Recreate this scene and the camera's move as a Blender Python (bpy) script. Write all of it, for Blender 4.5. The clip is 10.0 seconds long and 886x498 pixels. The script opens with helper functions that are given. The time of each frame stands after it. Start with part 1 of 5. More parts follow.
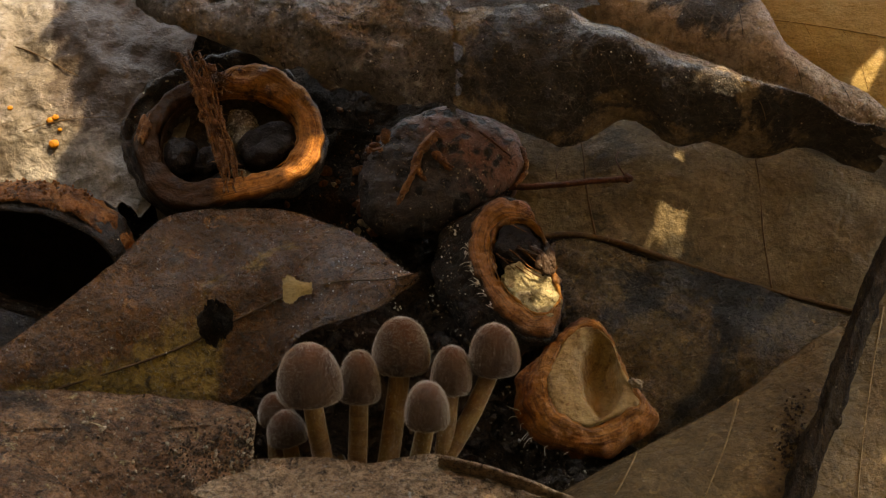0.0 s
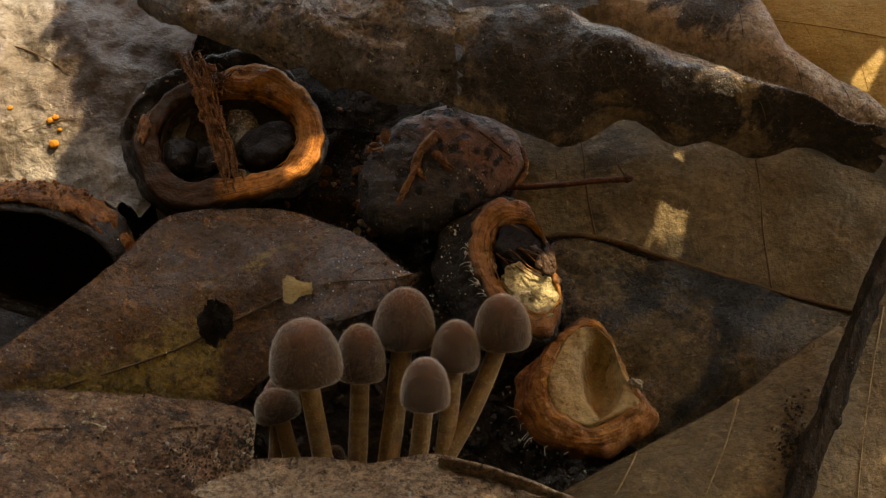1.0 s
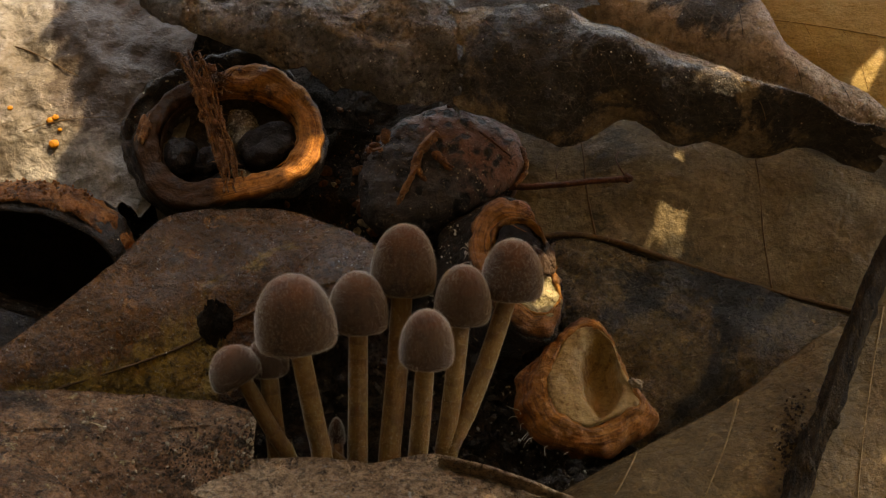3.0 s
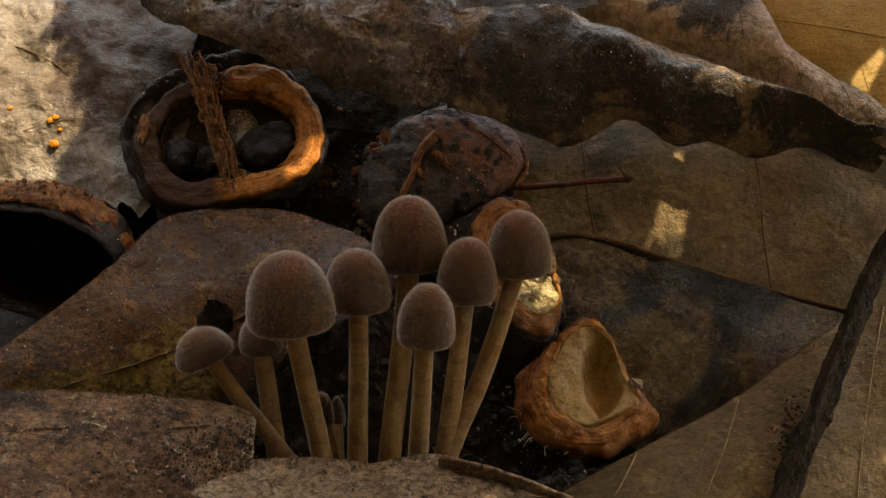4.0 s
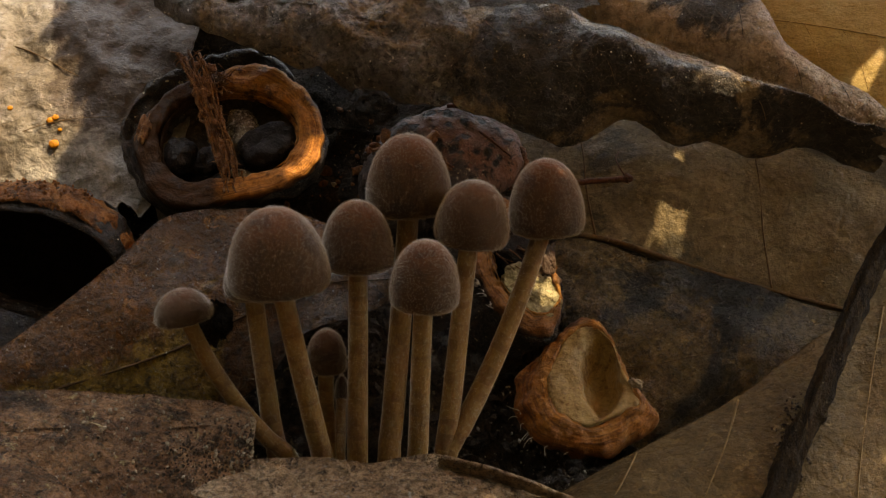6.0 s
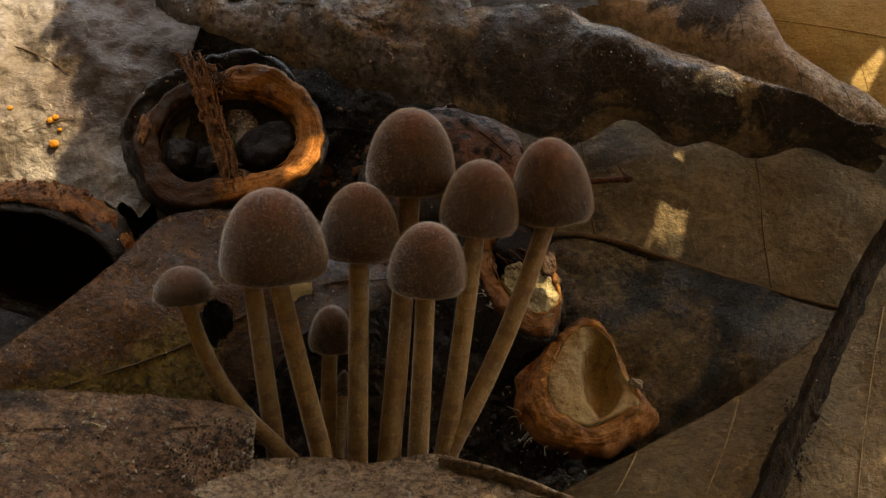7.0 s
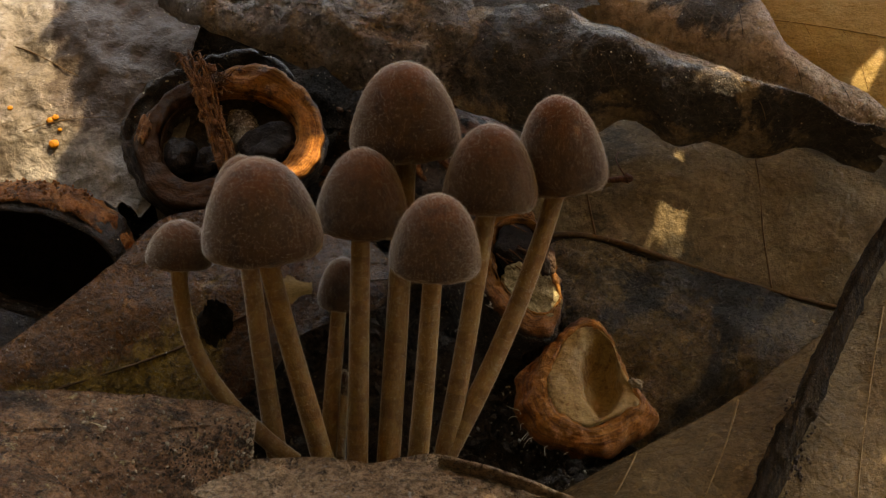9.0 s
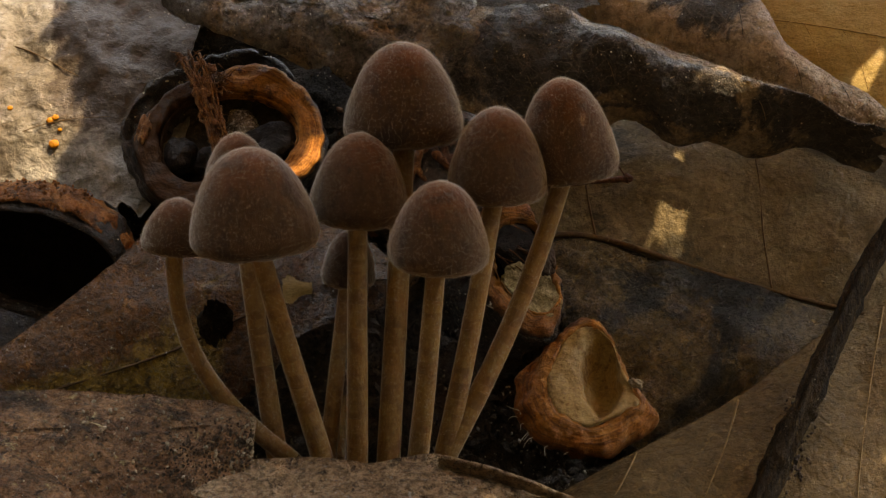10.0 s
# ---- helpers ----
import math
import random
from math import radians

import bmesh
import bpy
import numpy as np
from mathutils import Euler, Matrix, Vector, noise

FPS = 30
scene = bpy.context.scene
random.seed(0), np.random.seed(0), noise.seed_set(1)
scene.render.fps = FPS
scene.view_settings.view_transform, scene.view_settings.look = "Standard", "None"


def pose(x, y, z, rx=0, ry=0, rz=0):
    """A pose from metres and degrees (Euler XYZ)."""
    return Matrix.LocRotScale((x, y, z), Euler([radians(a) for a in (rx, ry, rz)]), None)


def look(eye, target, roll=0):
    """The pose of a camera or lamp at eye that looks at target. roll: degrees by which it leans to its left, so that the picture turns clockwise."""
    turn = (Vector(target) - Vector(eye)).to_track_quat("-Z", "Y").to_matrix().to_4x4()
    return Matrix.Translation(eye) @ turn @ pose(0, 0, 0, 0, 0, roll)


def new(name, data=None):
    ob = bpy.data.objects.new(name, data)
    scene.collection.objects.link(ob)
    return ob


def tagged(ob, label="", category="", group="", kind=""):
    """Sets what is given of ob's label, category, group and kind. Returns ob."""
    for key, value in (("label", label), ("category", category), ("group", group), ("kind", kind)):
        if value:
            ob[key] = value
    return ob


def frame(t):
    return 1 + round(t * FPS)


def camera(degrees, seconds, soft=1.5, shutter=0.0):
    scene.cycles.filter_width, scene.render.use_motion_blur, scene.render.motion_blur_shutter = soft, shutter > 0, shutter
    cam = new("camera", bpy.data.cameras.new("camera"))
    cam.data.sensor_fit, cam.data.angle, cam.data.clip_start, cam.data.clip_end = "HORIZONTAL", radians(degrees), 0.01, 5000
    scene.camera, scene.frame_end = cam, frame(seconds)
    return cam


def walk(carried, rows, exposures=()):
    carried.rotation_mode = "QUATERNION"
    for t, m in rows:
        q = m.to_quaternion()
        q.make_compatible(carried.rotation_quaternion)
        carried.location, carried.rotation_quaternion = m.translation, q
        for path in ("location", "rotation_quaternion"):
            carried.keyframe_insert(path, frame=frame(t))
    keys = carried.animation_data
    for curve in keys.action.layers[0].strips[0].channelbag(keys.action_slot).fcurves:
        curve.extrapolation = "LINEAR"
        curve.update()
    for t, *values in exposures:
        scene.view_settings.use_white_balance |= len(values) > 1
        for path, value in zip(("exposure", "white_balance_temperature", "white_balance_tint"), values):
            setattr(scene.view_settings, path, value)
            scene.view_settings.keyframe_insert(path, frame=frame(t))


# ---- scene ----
# ---- camera ----
cam = camera(22.0, 10.0, soft=1.2)
EYE = look((0.0000, -0.3429, 0.1259), (0.0000, 0.0000, 0.0340))
walk(cam, [(0, EYE), (10, EYE)], exposures=[(t, 3.1 + e, 15500, 14) for t, e in ((0, 0.0), (1.2, -0.05), (2.6, -0.16), (3.9, 0.0), (4.6, 0.0), (5.6, -0.08), (8.5, -0.08), (10, 0.0))])

# ---- light: open sky over a forest floor, added unseen canopy with gaps for the sun ----
SUN_AZ, SUN_EL = radians(110), radians(68)
world = bpy.data.worlds.new("sky")
scene.world = world
world.use_nodes = True
sky = world.node_tree.nodes.new("ShaderNodeTexSky")
sky.sky_type, sky.sun_disc = "NISHITA", False
sky.sun_elevation, sky.sun_rotation = SUN_EL, SUN_AZ
world.node_tree.links.new(sky.outputs[0], world.node_tree.nodes["Background"].inputs[0])
world.node_tree.nodes["Background"].inputs[1].default_value = 0.15
sun_data = bpy.data.lights.new("sun", "SUN")
sun_data.energy, sun_data.angle, sun_data.color = 1.0, radians(0.6), (1.0, 0.98, 0.94)
sun = new("sun", sun_data)
TO_SUN = Vector((math.sin(SUN_AZ) * math.cos(SUN_EL), math.cos(SUN_AZ) * math.cos(SUN_EL), math.sin(SUN_EL)))
sun.matrix_world = look(TO_SUN * 2, (0, 0, 0))

# ---- materials ----


class Nodes:
    def __init__(self, name):
        self.mat = bpy.data.materials.new(name)
        self.mat.use_nodes = True
        self.tree = self.mat.node_tree
        self.bsdf = self.tree.nodes["Principled BSDF"]
        self.pos = self.tree.nodes.new("ShaderNodeTexCoord").outputs["Object"]

    def link(self, a, b):
        self.tree.links.new(a, b)

    def value(self, socket, v):
        if isinstance(v, (int, float)):
            socket.default_value = v
        elif isinstance(v, tuple):
            socket.default_value = (*v, 1)[: len(socket.default_value)]
        else:
            self.link(v, socket)

    def shift(self, seed, stretch=(1, 1, 1)):
        n = self.tree.nodes.new("ShaderNodeMapping")
        n.inputs["Location"].default_value = (seed * 0.37, seed * 0.71, seed * 0.13)
        n.inputs["Scale"].default_value = stretch
        self.link(self.pos, n.inputs[0])
        return n.outputs[0]

    def per_object(self):
        """Moves the grain of each piece by its own random amount."""
        r = self.tree.nodes.new("ShaderNodeObjectInfo").outputs["Random"]
        n = self.tree.nodes.new("ShaderNodeVectorMath")
        n.operation = "MULTIPLY_ADD"
        c = self.tree.nodes.new("ShaderNodeCombineXYZ")
        for i in range(3):
            self.link(r, c.inputs[i])
        self.link(c.outputs[0], n.inputs[0])
        n.inputs[1].default_value = (3.1, 1.7, 2.3)
        self.link(self.pos, n.inputs[2])
        self.pos = n.outputs[0]

    def noise(self, scale, detail=4.0, rough=0.6, vec=None, warp=0.0):
        n = self.tree.nodes.new("ShaderNodeTexNoise")
        self.link(vec or self.pos, n.inputs["Vector"])
        n.inputs["Scale"].default_value, n.inputs["Detail"].default_value = scale, detail
        n.inputs["Roughness"].default_value, n.inputs["Distortion"].default_value = rough, warp
        return n.outputs[0]

    def warped(self, seed, scale, much):
        """Coordinates bent by noise, for cracks and nets that do not look drawn."""
        n = self.tree.nodes.new("ShaderNodeTexNoise")
        self.link(self.shift(seed + 1.7), n.inputs["Vector"])
        n.inputs["Scale"].default_value = scale
        m = self.tree.nodes.new("ShaderNodeVectorMath")
        m.operation = "MULTIPLY_ADD"
        self.link(n.outputs[1], m.inputs[0])
        m.inputs[1].default_value = (much, much, much)
        self.link(self.shift(seed), m.inputs[2])
        return m.outputs[0]

    def cells(self, scale, vec=None, feature="DISTANCE_TO_EDGE"):
        n = self.tree.nodes.new("ShaderNodeTexVoronoi")
        n.feature = feature
        self.link(vec or self.pos, n.inputs["Vector"])
        n.inputs["Scale"].default_value = scale
        return n.outputs["Distance"]

    def ramp(self, fac, lo, hi, a=0.0, b=1.0):
        n = self.tree.nodes.new("ShaderNodeMapRange")
        n.interpolation_type = "SMOOTHSTEP"
        self.link(fac, n.inputs[0])
        for i, v in enumerate((lo, hi, a, b)):
            n.inputs[i + 1].default_value = v
        return n.outputs[0]

    def mix(self, fac, a, b, blend="MIX"):
        n = self.tree.nodes.new("ShaderNodeMix")
        n.data_type, n.blend_type = "RGBA", blend
        self.value(n.inputs[0], fac)
        self.value(n.inputs[6], a)
        self.value(n.inputs[7], b)
        return n.outputs[2]

    def maths(self, op, a, b):
        n = self.tree.nodes.new("ShaderNodeMath")
        n.operation = op
        self.value(n.inputs[0], a)
        self.value(n.inputs[1], b)
        return n.outputs[0]

    def bump(self, layers):
        """layers: (height socket, depth in metres)."""
        last = None
        for h, depth in layers:
            n = self.tree.nodes.new("ShaderNodeBump")
            n.inputs["Strength"].default_value = 1.0
            n.inputs["Distance"].default_value = depth
            self.link(h, n.inputs["Height"])
            if last:
                self.link(last, n.inputs["Normal"])
            last = n.outputs[0]
        self.link(last, self.bsdf.inputs["Normal"])
        self.link(last, self.bsdf.inputs["Coat Normal"])

    def uv(self, axis):
        n = self.tree.nodes.new("ShaderNodeUVMap")
        s = self.tree.nodes.new("ShaderNodeSeparateXYZ")
        self.link(n.outputs[0], s.inputs[0])
        return s.outputs[axis]

    def along_rim(self, around, across):
        """Coordinates stretched round a rim: u runs round it, v across it."""
        u = self.tree.nodes.new("ShaderNodeCombineXYZ")
        a = self.maths("MULTIPLY", self.uv(0), 6.2832)
        self.link(self.maths("MULTIPLY", self.maths("COSINE", a, 0.0), around * 0.32), u.inputs[0])
        self.link(self.maths("MULTIPLY", self.maths("SINE", a, 0.0), around * 0.32), u.inputs[1])
        self.link(self.maths("MULTIPLY", self.uv(1), across), u.inputs[2])
        return u.outputs[0]

    def done(self, color, rough, spec=0.5, **more):
        self.value(self.bsdf.inputs["Base Color"], color)
        self.value(self.bsdf.inputs["Roughness"], rough)
        self.bsdf.inputs["Specular IOR Level"].default_value = spec
        for k, v in more.items():
            self.value(self.bsdf.inputs[k.replace("_", " ")], v)
        return self.mat


def leaf_material(name, light, dark, stain, seed, stain_from=0.52, gloss=0.55, relief=0.0004, grit=0.55, patch=55, spotty=0.75, band=None, wet=0.0, corner=None, shine=None, spec=0.25, film_rough=0.13):
    """Dead leaf: two browns in blotches, rotten stains, crinkles, fine vein net, specks of grit, a patchy film of
    water.
    band, corner: where along u and v the stain colour gathers, on the pale leaf as painted shade; shine: the stretch of
    u that stays wet."""
    n = Nodes(name)
    v = n.shift(seed)
    blotch = n.ramp(n.noise(patch, 6, 0.62, v, 0.4), 0.38, 0.62)
    decay_shade = n.noise(patch * 0.8, 8, 0.68, n.shift(seed + 5.3), 0.7)
    if band:
        v0, v1 = band
        strip = n.maths("MULTIPLY", n.ramp(n.uv(1), v0 - 0.15, v0 + 0.1), n.ramp(n.uv(1), v1 - 0.1, v1 + 0.15, 1.0, 0.0))
        decay_shade = n.maths("ADD", decay_shade, n.maths("MULTIPLY", n.maths("SUBTRACT", strip, 0.5), 0.11))
    # Gathers the stain in one corner; M_PALE uses it to paint shade.
    if corner:
        u0, u1, v0, v1, much = corner
        there = n.maths("MULTIPLY", n.ramp(n.uv(0), u0, u1), n.ramp(n.uv(1), v0, v1))
        decay_shade = n.maths("ADD", decay_shade, n.maths("MULTIPLY", n.maths("SUBTRACT", there, 0.4), much))
    rot = n.ramp(decay_shade, stain_from - 0.03, stain_from + 0.05)
    fine = n.noise(900, 5, 0.7, v)
    mid = n.noise(260, 5, 0.65, n.shift(seed + 2.2))
    crinkle = n.ramp(n.cells(150, n.warped(seed + 3.1, 240, 0.004)), 0.0, 0.16)
    net = n.ramp(n.cells(420, n.warped(seed, 500, 0.0012)), 0.0, 0.06, 1.0, 0.0)
    specks = n.ramp(n.noise(1500, 2, 0.5, n.shift(seed + 9)), 0.69, 0.74)
    col = n.mix(blotch, light, dark)
    col = n.mix(n.ramp(mid, 0.42, 0.64, 0.0, 0.7), col, dark)
    col = n.mix(rot, col, stain)
    spots = n.ramp(n.noise(420, 6, 0.7, n.shift(seed + 12), 0.6), 0.57, 0.64, 0.0, spotty)
    col = n.mix(spots, col, (0.012, 0.009, 0.007))
    col = n.mix(n.ramp(fine, 0.38, 0.66, 0.0, 0.25 + 0.6 * spotty), col, (0.01, 0.008, 0.006))
    worn = n.ramp(n.noise(300, 6, 0.7, n.shift(seed + 15), 0.5), 0.59, 0.67, 0.0, 0.2 + 0.55 * spotty)
    col = n.mix(n.maths("MULTIPLY", worn, n.maths("SUBTRACT", 1.0, n.maths("MULTIPLY", rot, 0.75))), col, tuple(min(0.6, 1.9 * c + 0.004) for c in light))
    col = n.mix(n.maths("MULTIPLY", net, 0.14), col, dark)
    col = n.mix(n.maths("MULTIPLY", specks, grit), col, (0.55, 0.46, 0.33))
    n.bump([(n.noise(140, 5, 0.6, v), relief * 3), (crinkle, relief * 0.35), (mid, relief * 2.4), (fine, relief * 1.3), (net, relief * 0.05)])
    rough = n.ramp(mid, 0.3, 0.7, gloss - 0.08, gloss + 0.25)
    film = n.ramp(n.noise(75, 5, 0.62, n.shift(seed + 20), 0.5), 0.46, 0.60, 0.0, wet)
    if shine:
        film = n.maths("MAXIMUM", film, n.ramp(n.uv(0), shine[0], shine[1], 0.0, 1.0))
    return n.done(col, rough, spec, Coat_Weight=film, Coat_Roughness=film_rough)


def grain_material(name, a, b, c, seed, scale=120, gloss=0.65, relief=0.0004, stretch=(1, 1, 1), grit=0.3, lo=0.4, hi=0.62, wet=0.0, spec=0.16):
    """Wood, husk, soil: three tones, grain that may be stretched along an axis, grit."""
    n = Nodes(name)
    v = n.shift(seed, stretch)
    big = n.ramp(n.noise(scale, 6, 0.65, v, 0.5), lo, hi)
    mid = n.noise(scale * 4, 5, 0.7, n.shift(seed + 3, stretch))
    fine = n.noise(1800, 4, 0.7, n.shift(seed + 1))
    col = n.mix(big, a, b)
    col = n.mix(n.ramp(mid, 0.5, 0.68), col, c)
    col = n.mix(n.ramp(fine, 0.35, 0.75, 0.0, 0.4), col, (0.012, 0.008, 0.006))
    col = n.mix(n.maths("MULTIPLY", n.ramp(n.noise(1300, 2, 0.5, n.shift(seed + 7)), 0.69, 0.74), grit), col, (0.5, 0.42, 0.3))
    n.bump([(n.noise(scale * 1.5, 5, 0.65, v), relief * 2), (mid, relief), (fine, relief * 0.4)])
    return n.done(col, n.ramp(mid, 0.3, 0.7, gloss - 0.1, gloss + 0.15), spec, Coat_Weight=wet, Coat_Roughness=0.1)


def ring_material():
    """Orange nut wood with growth rings; one side much darker, black-brown."""
    n = Nodes("half_dark_nut_wood")
    s = n.tree.nodes.new("ShaderNodeSeparateXYZ")
    n.link(n.pos, s.inputs[0])
    v = n.shift(15)
    big, mid, fine = n.noise(80, 6, 0.65, v, 0.5), n.noise(320, 5, 0.7, n.shift(18)), n.noise(1500, 4, 0.7, n.shift(16))
    rings = n.noise(1.0, 5, 0.7, n.along_rim(5, 34))
    col = n.mix(n.ramp(rings, 0.38, 0.62), (0.58, 0.24, 0.07), (0.32, 0.115, 0.034))
    col = n.mix(n.ramp(mid, 0.52, 0.68), col, (0.08, 0.032, 0.013))
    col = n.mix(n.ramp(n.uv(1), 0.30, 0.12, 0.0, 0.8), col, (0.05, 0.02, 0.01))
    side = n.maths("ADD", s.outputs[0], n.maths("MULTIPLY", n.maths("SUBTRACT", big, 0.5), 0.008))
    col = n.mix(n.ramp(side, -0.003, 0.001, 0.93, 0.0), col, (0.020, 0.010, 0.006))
    col = n.mix(n.ramp(fine, 0.35, 0.72, 0.0, 0.5), col, (0.012, 0.008, 0.006))
    n.bump([(big, 0.0005), (rings, 0.00014), (mid, 0.0004), (fine, 0.0003)])
    return n.done(col, n.ramp(mid, 0.3, 0.7, 0.4, 0.7), 0.12, Coat_Weight=n.ramp(mid, 0.52, 0.66, 0.0, 0.4), Coat_Roughness=0.1)


def rind_material():
    """Old nut rind: red-brown bark, blackening towards low x and y, gritty, pitted all over."""
    n = Nodes("pitted_rind")
    s = n.tree.nodes.new("ShaderNodeSeparateXYZ")
    n.link(n.pos, s.inputs[0])
    big, mid, fine = n.noise(150, 6, 0.65, n.shift(3), 0.5), n.noise(420, 6, 0.7, n.shift(4), 0.3), n.noise(1500, 4, 0.7, n.shift(5))
    col = n.mix(n.ramp(big, 0.38, 0.6), (0.22, 0.105, 0.072), (0.11, 0.058, 0.043))
    col = n.mix(n.ramp(mid, 0.50, 0.62), col, (0.014, 0.010, 0.008))
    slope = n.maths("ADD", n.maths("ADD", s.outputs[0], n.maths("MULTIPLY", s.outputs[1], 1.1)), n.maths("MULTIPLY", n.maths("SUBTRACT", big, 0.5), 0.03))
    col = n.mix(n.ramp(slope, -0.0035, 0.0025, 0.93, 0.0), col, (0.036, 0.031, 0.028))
    pits = n.ramp(n.cells(330, n.warped(6, 300, 0.003), "F1"), 0.22, 0.42)
    col = n.mix(n.maths("SUBTRACT", 1.0, pits), col, (0.008, 0.006, 0.005))
    col = n.mix(n.ramp(n.noise(1400, 2, 0.5, n.shift(7)), 0.69, 0.73, 0.0, 0.85), col, (0.5, 0.42, 0.3))
    n.bump([(big, 0.0012), (pits, 0.0004), (mid, 0.0009), (fine, 0.0004)])
    return n.done(col, n.ramp(mid, 0.3, 0.7, 0.42, 0.75), 0.25, Coat_Weight=n.ramp(mid, 0.52, 0.66, 0.0, 0.7), Coat_Roughness=0.12)


def cup_wood(name, inner, outer, dark, seed):
    """Nut wood with fine layers along the rim, burnt-orange outside, pale within."""
    n = Nodes(name)
    rings, mid, fine = n.noise(1.0, 6, 0.7, n.along_rim(4, 22)), n.noise(330, 6, 0.7, n.shift(seed)), n.noise(1600, 4, 0.7, n.shift(seed + 2))
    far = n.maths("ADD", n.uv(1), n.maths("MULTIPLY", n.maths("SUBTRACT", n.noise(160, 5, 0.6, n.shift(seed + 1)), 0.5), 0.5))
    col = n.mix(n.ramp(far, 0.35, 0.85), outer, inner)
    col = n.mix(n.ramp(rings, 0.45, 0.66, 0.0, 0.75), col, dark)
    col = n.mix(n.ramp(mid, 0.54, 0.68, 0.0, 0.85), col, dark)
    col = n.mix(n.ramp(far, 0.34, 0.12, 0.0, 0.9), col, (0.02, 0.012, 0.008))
    col = n.mix(n.ramp(fine, 0.4, 0.7, 0.0, 0.4), col, (0.02, 0.011, 0.006))
    n.bump([(rings, 0.0003), (mid, 0.0006), (fine, 0.0003)])
    return n.done(col, n.ramp(mid, 0.3, 0.7, 0.3, 0.6), 0.25, Coat_Weight=n.ramp(mid, 0.4, 0.55, 0.45, 0.0), Coat_Roughness=0.1)


def cap_material():
    """Velvety cap: red-brown crown, greyer brown skirt, darker mottling, pale down that catches the light."""
    n = Nodes("cap_skin")
    along = n.uv(1)
    skin = n.tree.nodes.new("ShaderNodeUVMap")
    skin.uv_map = "skin"
    s = n.tree.nodes.new("ShaderNodeSeparateXYZ")
    n.link(skin.outputs[0], s.inputs[0])
    c = n.tree.nodes.new("ShaderNodeCombineXYZ")
    n.link(s.outputs[0], c.inputs[0])
    n.link(s.outputs[1], c.inputs[1])
    n.link(n.maths("MULTIPLY", along, 1.6), c.inputs[2])
    v = c.outputs[0]
    patch, mid, fine = n.noise(1.7, 4, 0.6, v, 0.4), n.noise(6, 5, 0.65, v), n.noise(26, 4, 0.75, v)
    way = n.maths("ADD", along, n.maths("MULTIPLY", n.maths("SUBTRACT", patch, 0.5), 0.5))
    col = n.mix(n.ramp(way, 0.05, 0.62), (0.150, 0.046, 0.014), (0.072, 0.037, 0.018))
    col = n.mix(n.ramp(along, 0.80, 0.96, 0.0, 0.5), col, (0.17, 0.088, 0.032))
    col = n.mix(n.ramp(patch, 0.48, 0.32, 0.0, 0.75), col, (0.026, 0.017, 0.015))
    col = n.mix(n.ramp(mid, 0.42, 0.66, 0.0, 0.5), col, (0.030, 0.017, 0.013))
    col = n.mix(n.ramp(fine, 0.60, 0.66, 0.0, 0.8), col, (0.34, 0.24, 0.16))
    n.pos = v
    n.bump([(mid, 0.00010), (fine, 0.00014)])
    return n.done(col, 0.75, 0.2, Sheen_Weight=0.8, Sheen_Roughness=0.3, Sheen_Tint=(0.95, 0.84, 0.72), Subsurface_Weight=0.12, Subsurface_Radius=(1.0, 0.4, 0.2), Subsurface_Scale=0.0012)


def stem_material():
    n = Nodes("stem_flesh")
    n.per_object()
    fine = n.noise(1150, 5, 0.75)
    long = n.noise(2600, 3, 0.6, n.shift(1, (1, 1, 0.4)))
    col = n.mix(n.ramp(long, 0.4, 0.62), (0.33, 0.195, 0.075), (0.27, 0.148, 0.058))
    col = n.mix(n.ramp(fine, 0.53, 0.68, 0.0, 0.6), col, (0.46, 0.36, 0.24))
    col = n.mix(n.ramp(n.noise(260, 4, 0.6), 0.45, 0.65, 0.0, 0.55), col, (0.12, 0.055, 0.025))
    n.bump([(long, 0.00014), (fine, 0.00016)])
    return n.done(col, 0.6, 0.3, Sheen_Weight=0.9, Sheen_Roughness=0.25, Sheen_Tint=(0.95, 0.86, 0.74), Subsurface_Weight=0.35, Subsurface_Radius=(1.0, 0.55, 0.25), Subsurface_Scale=0.0015)


def thin_material(name, a, b, glow, share):
    """Leaf or hair so thin that it lets a share of the light through."""
    n = Nodes(name)
    n.done(n.mix(n.ramp(n.noise(60, 4, 0.6), 0.35, 0.65), a, b), 0.5, 0.4)
    through_it = n.tree.nodes.new("ShaderNodeBsdfTranslucent")
    through_it.inputs["Color"].default_value = (*glow, 1)
    both = n.tree.nodes.new("ShaderNodeMixShader")
    both.inputs[0].default_value = share
    n.link(n.bsdf.outputs[0], both.inputs[1])
    n.link(through_it.outputs[0], both.inputs[2])
    n.link(both.outputs[0], n.tree.nodes["Material Output"].inputs["Surface"])
    return n.mat


M_SOIL = grain_material("black_soil", (0.05, 0.034, 0.023), (0.10, 0.062, 0.038), (0.02, 0.014, 0.010), 1, 300, 0.5, 0.0008, grit=0.7, wet=0.5)
# Blackened so that the shadow below the overhang is in the leaf's colour.
M_UNDER = leaf_material("shade_black_under_leaf", (0.050, 0.033, 0.021), (0.024, 0.017, 0.011), (0.010, 0.008, 0.006), 34, 0.5, 0.6, 0.0010, 0.5, 60, spec=0.12)
M_SCRAP = leaf_material("black_leaf_scrap", (0.055, 0.036, 0.022), (0.025, 0.017, 0.011), (0.010, 0.008, 0.006), 37, 0.5, 0.6, 0.0010, 0.5, 80, spec=0.12)
M_LIP = leaf_material("light_brown_leaf", (0.68, 0.48, 0.305), (0.45, 0.29, 0.18), (0.12, 0.072, 0.044), 35, 0.60, 0.5, 0.0016, 1.0, 60, spotty=0.75)
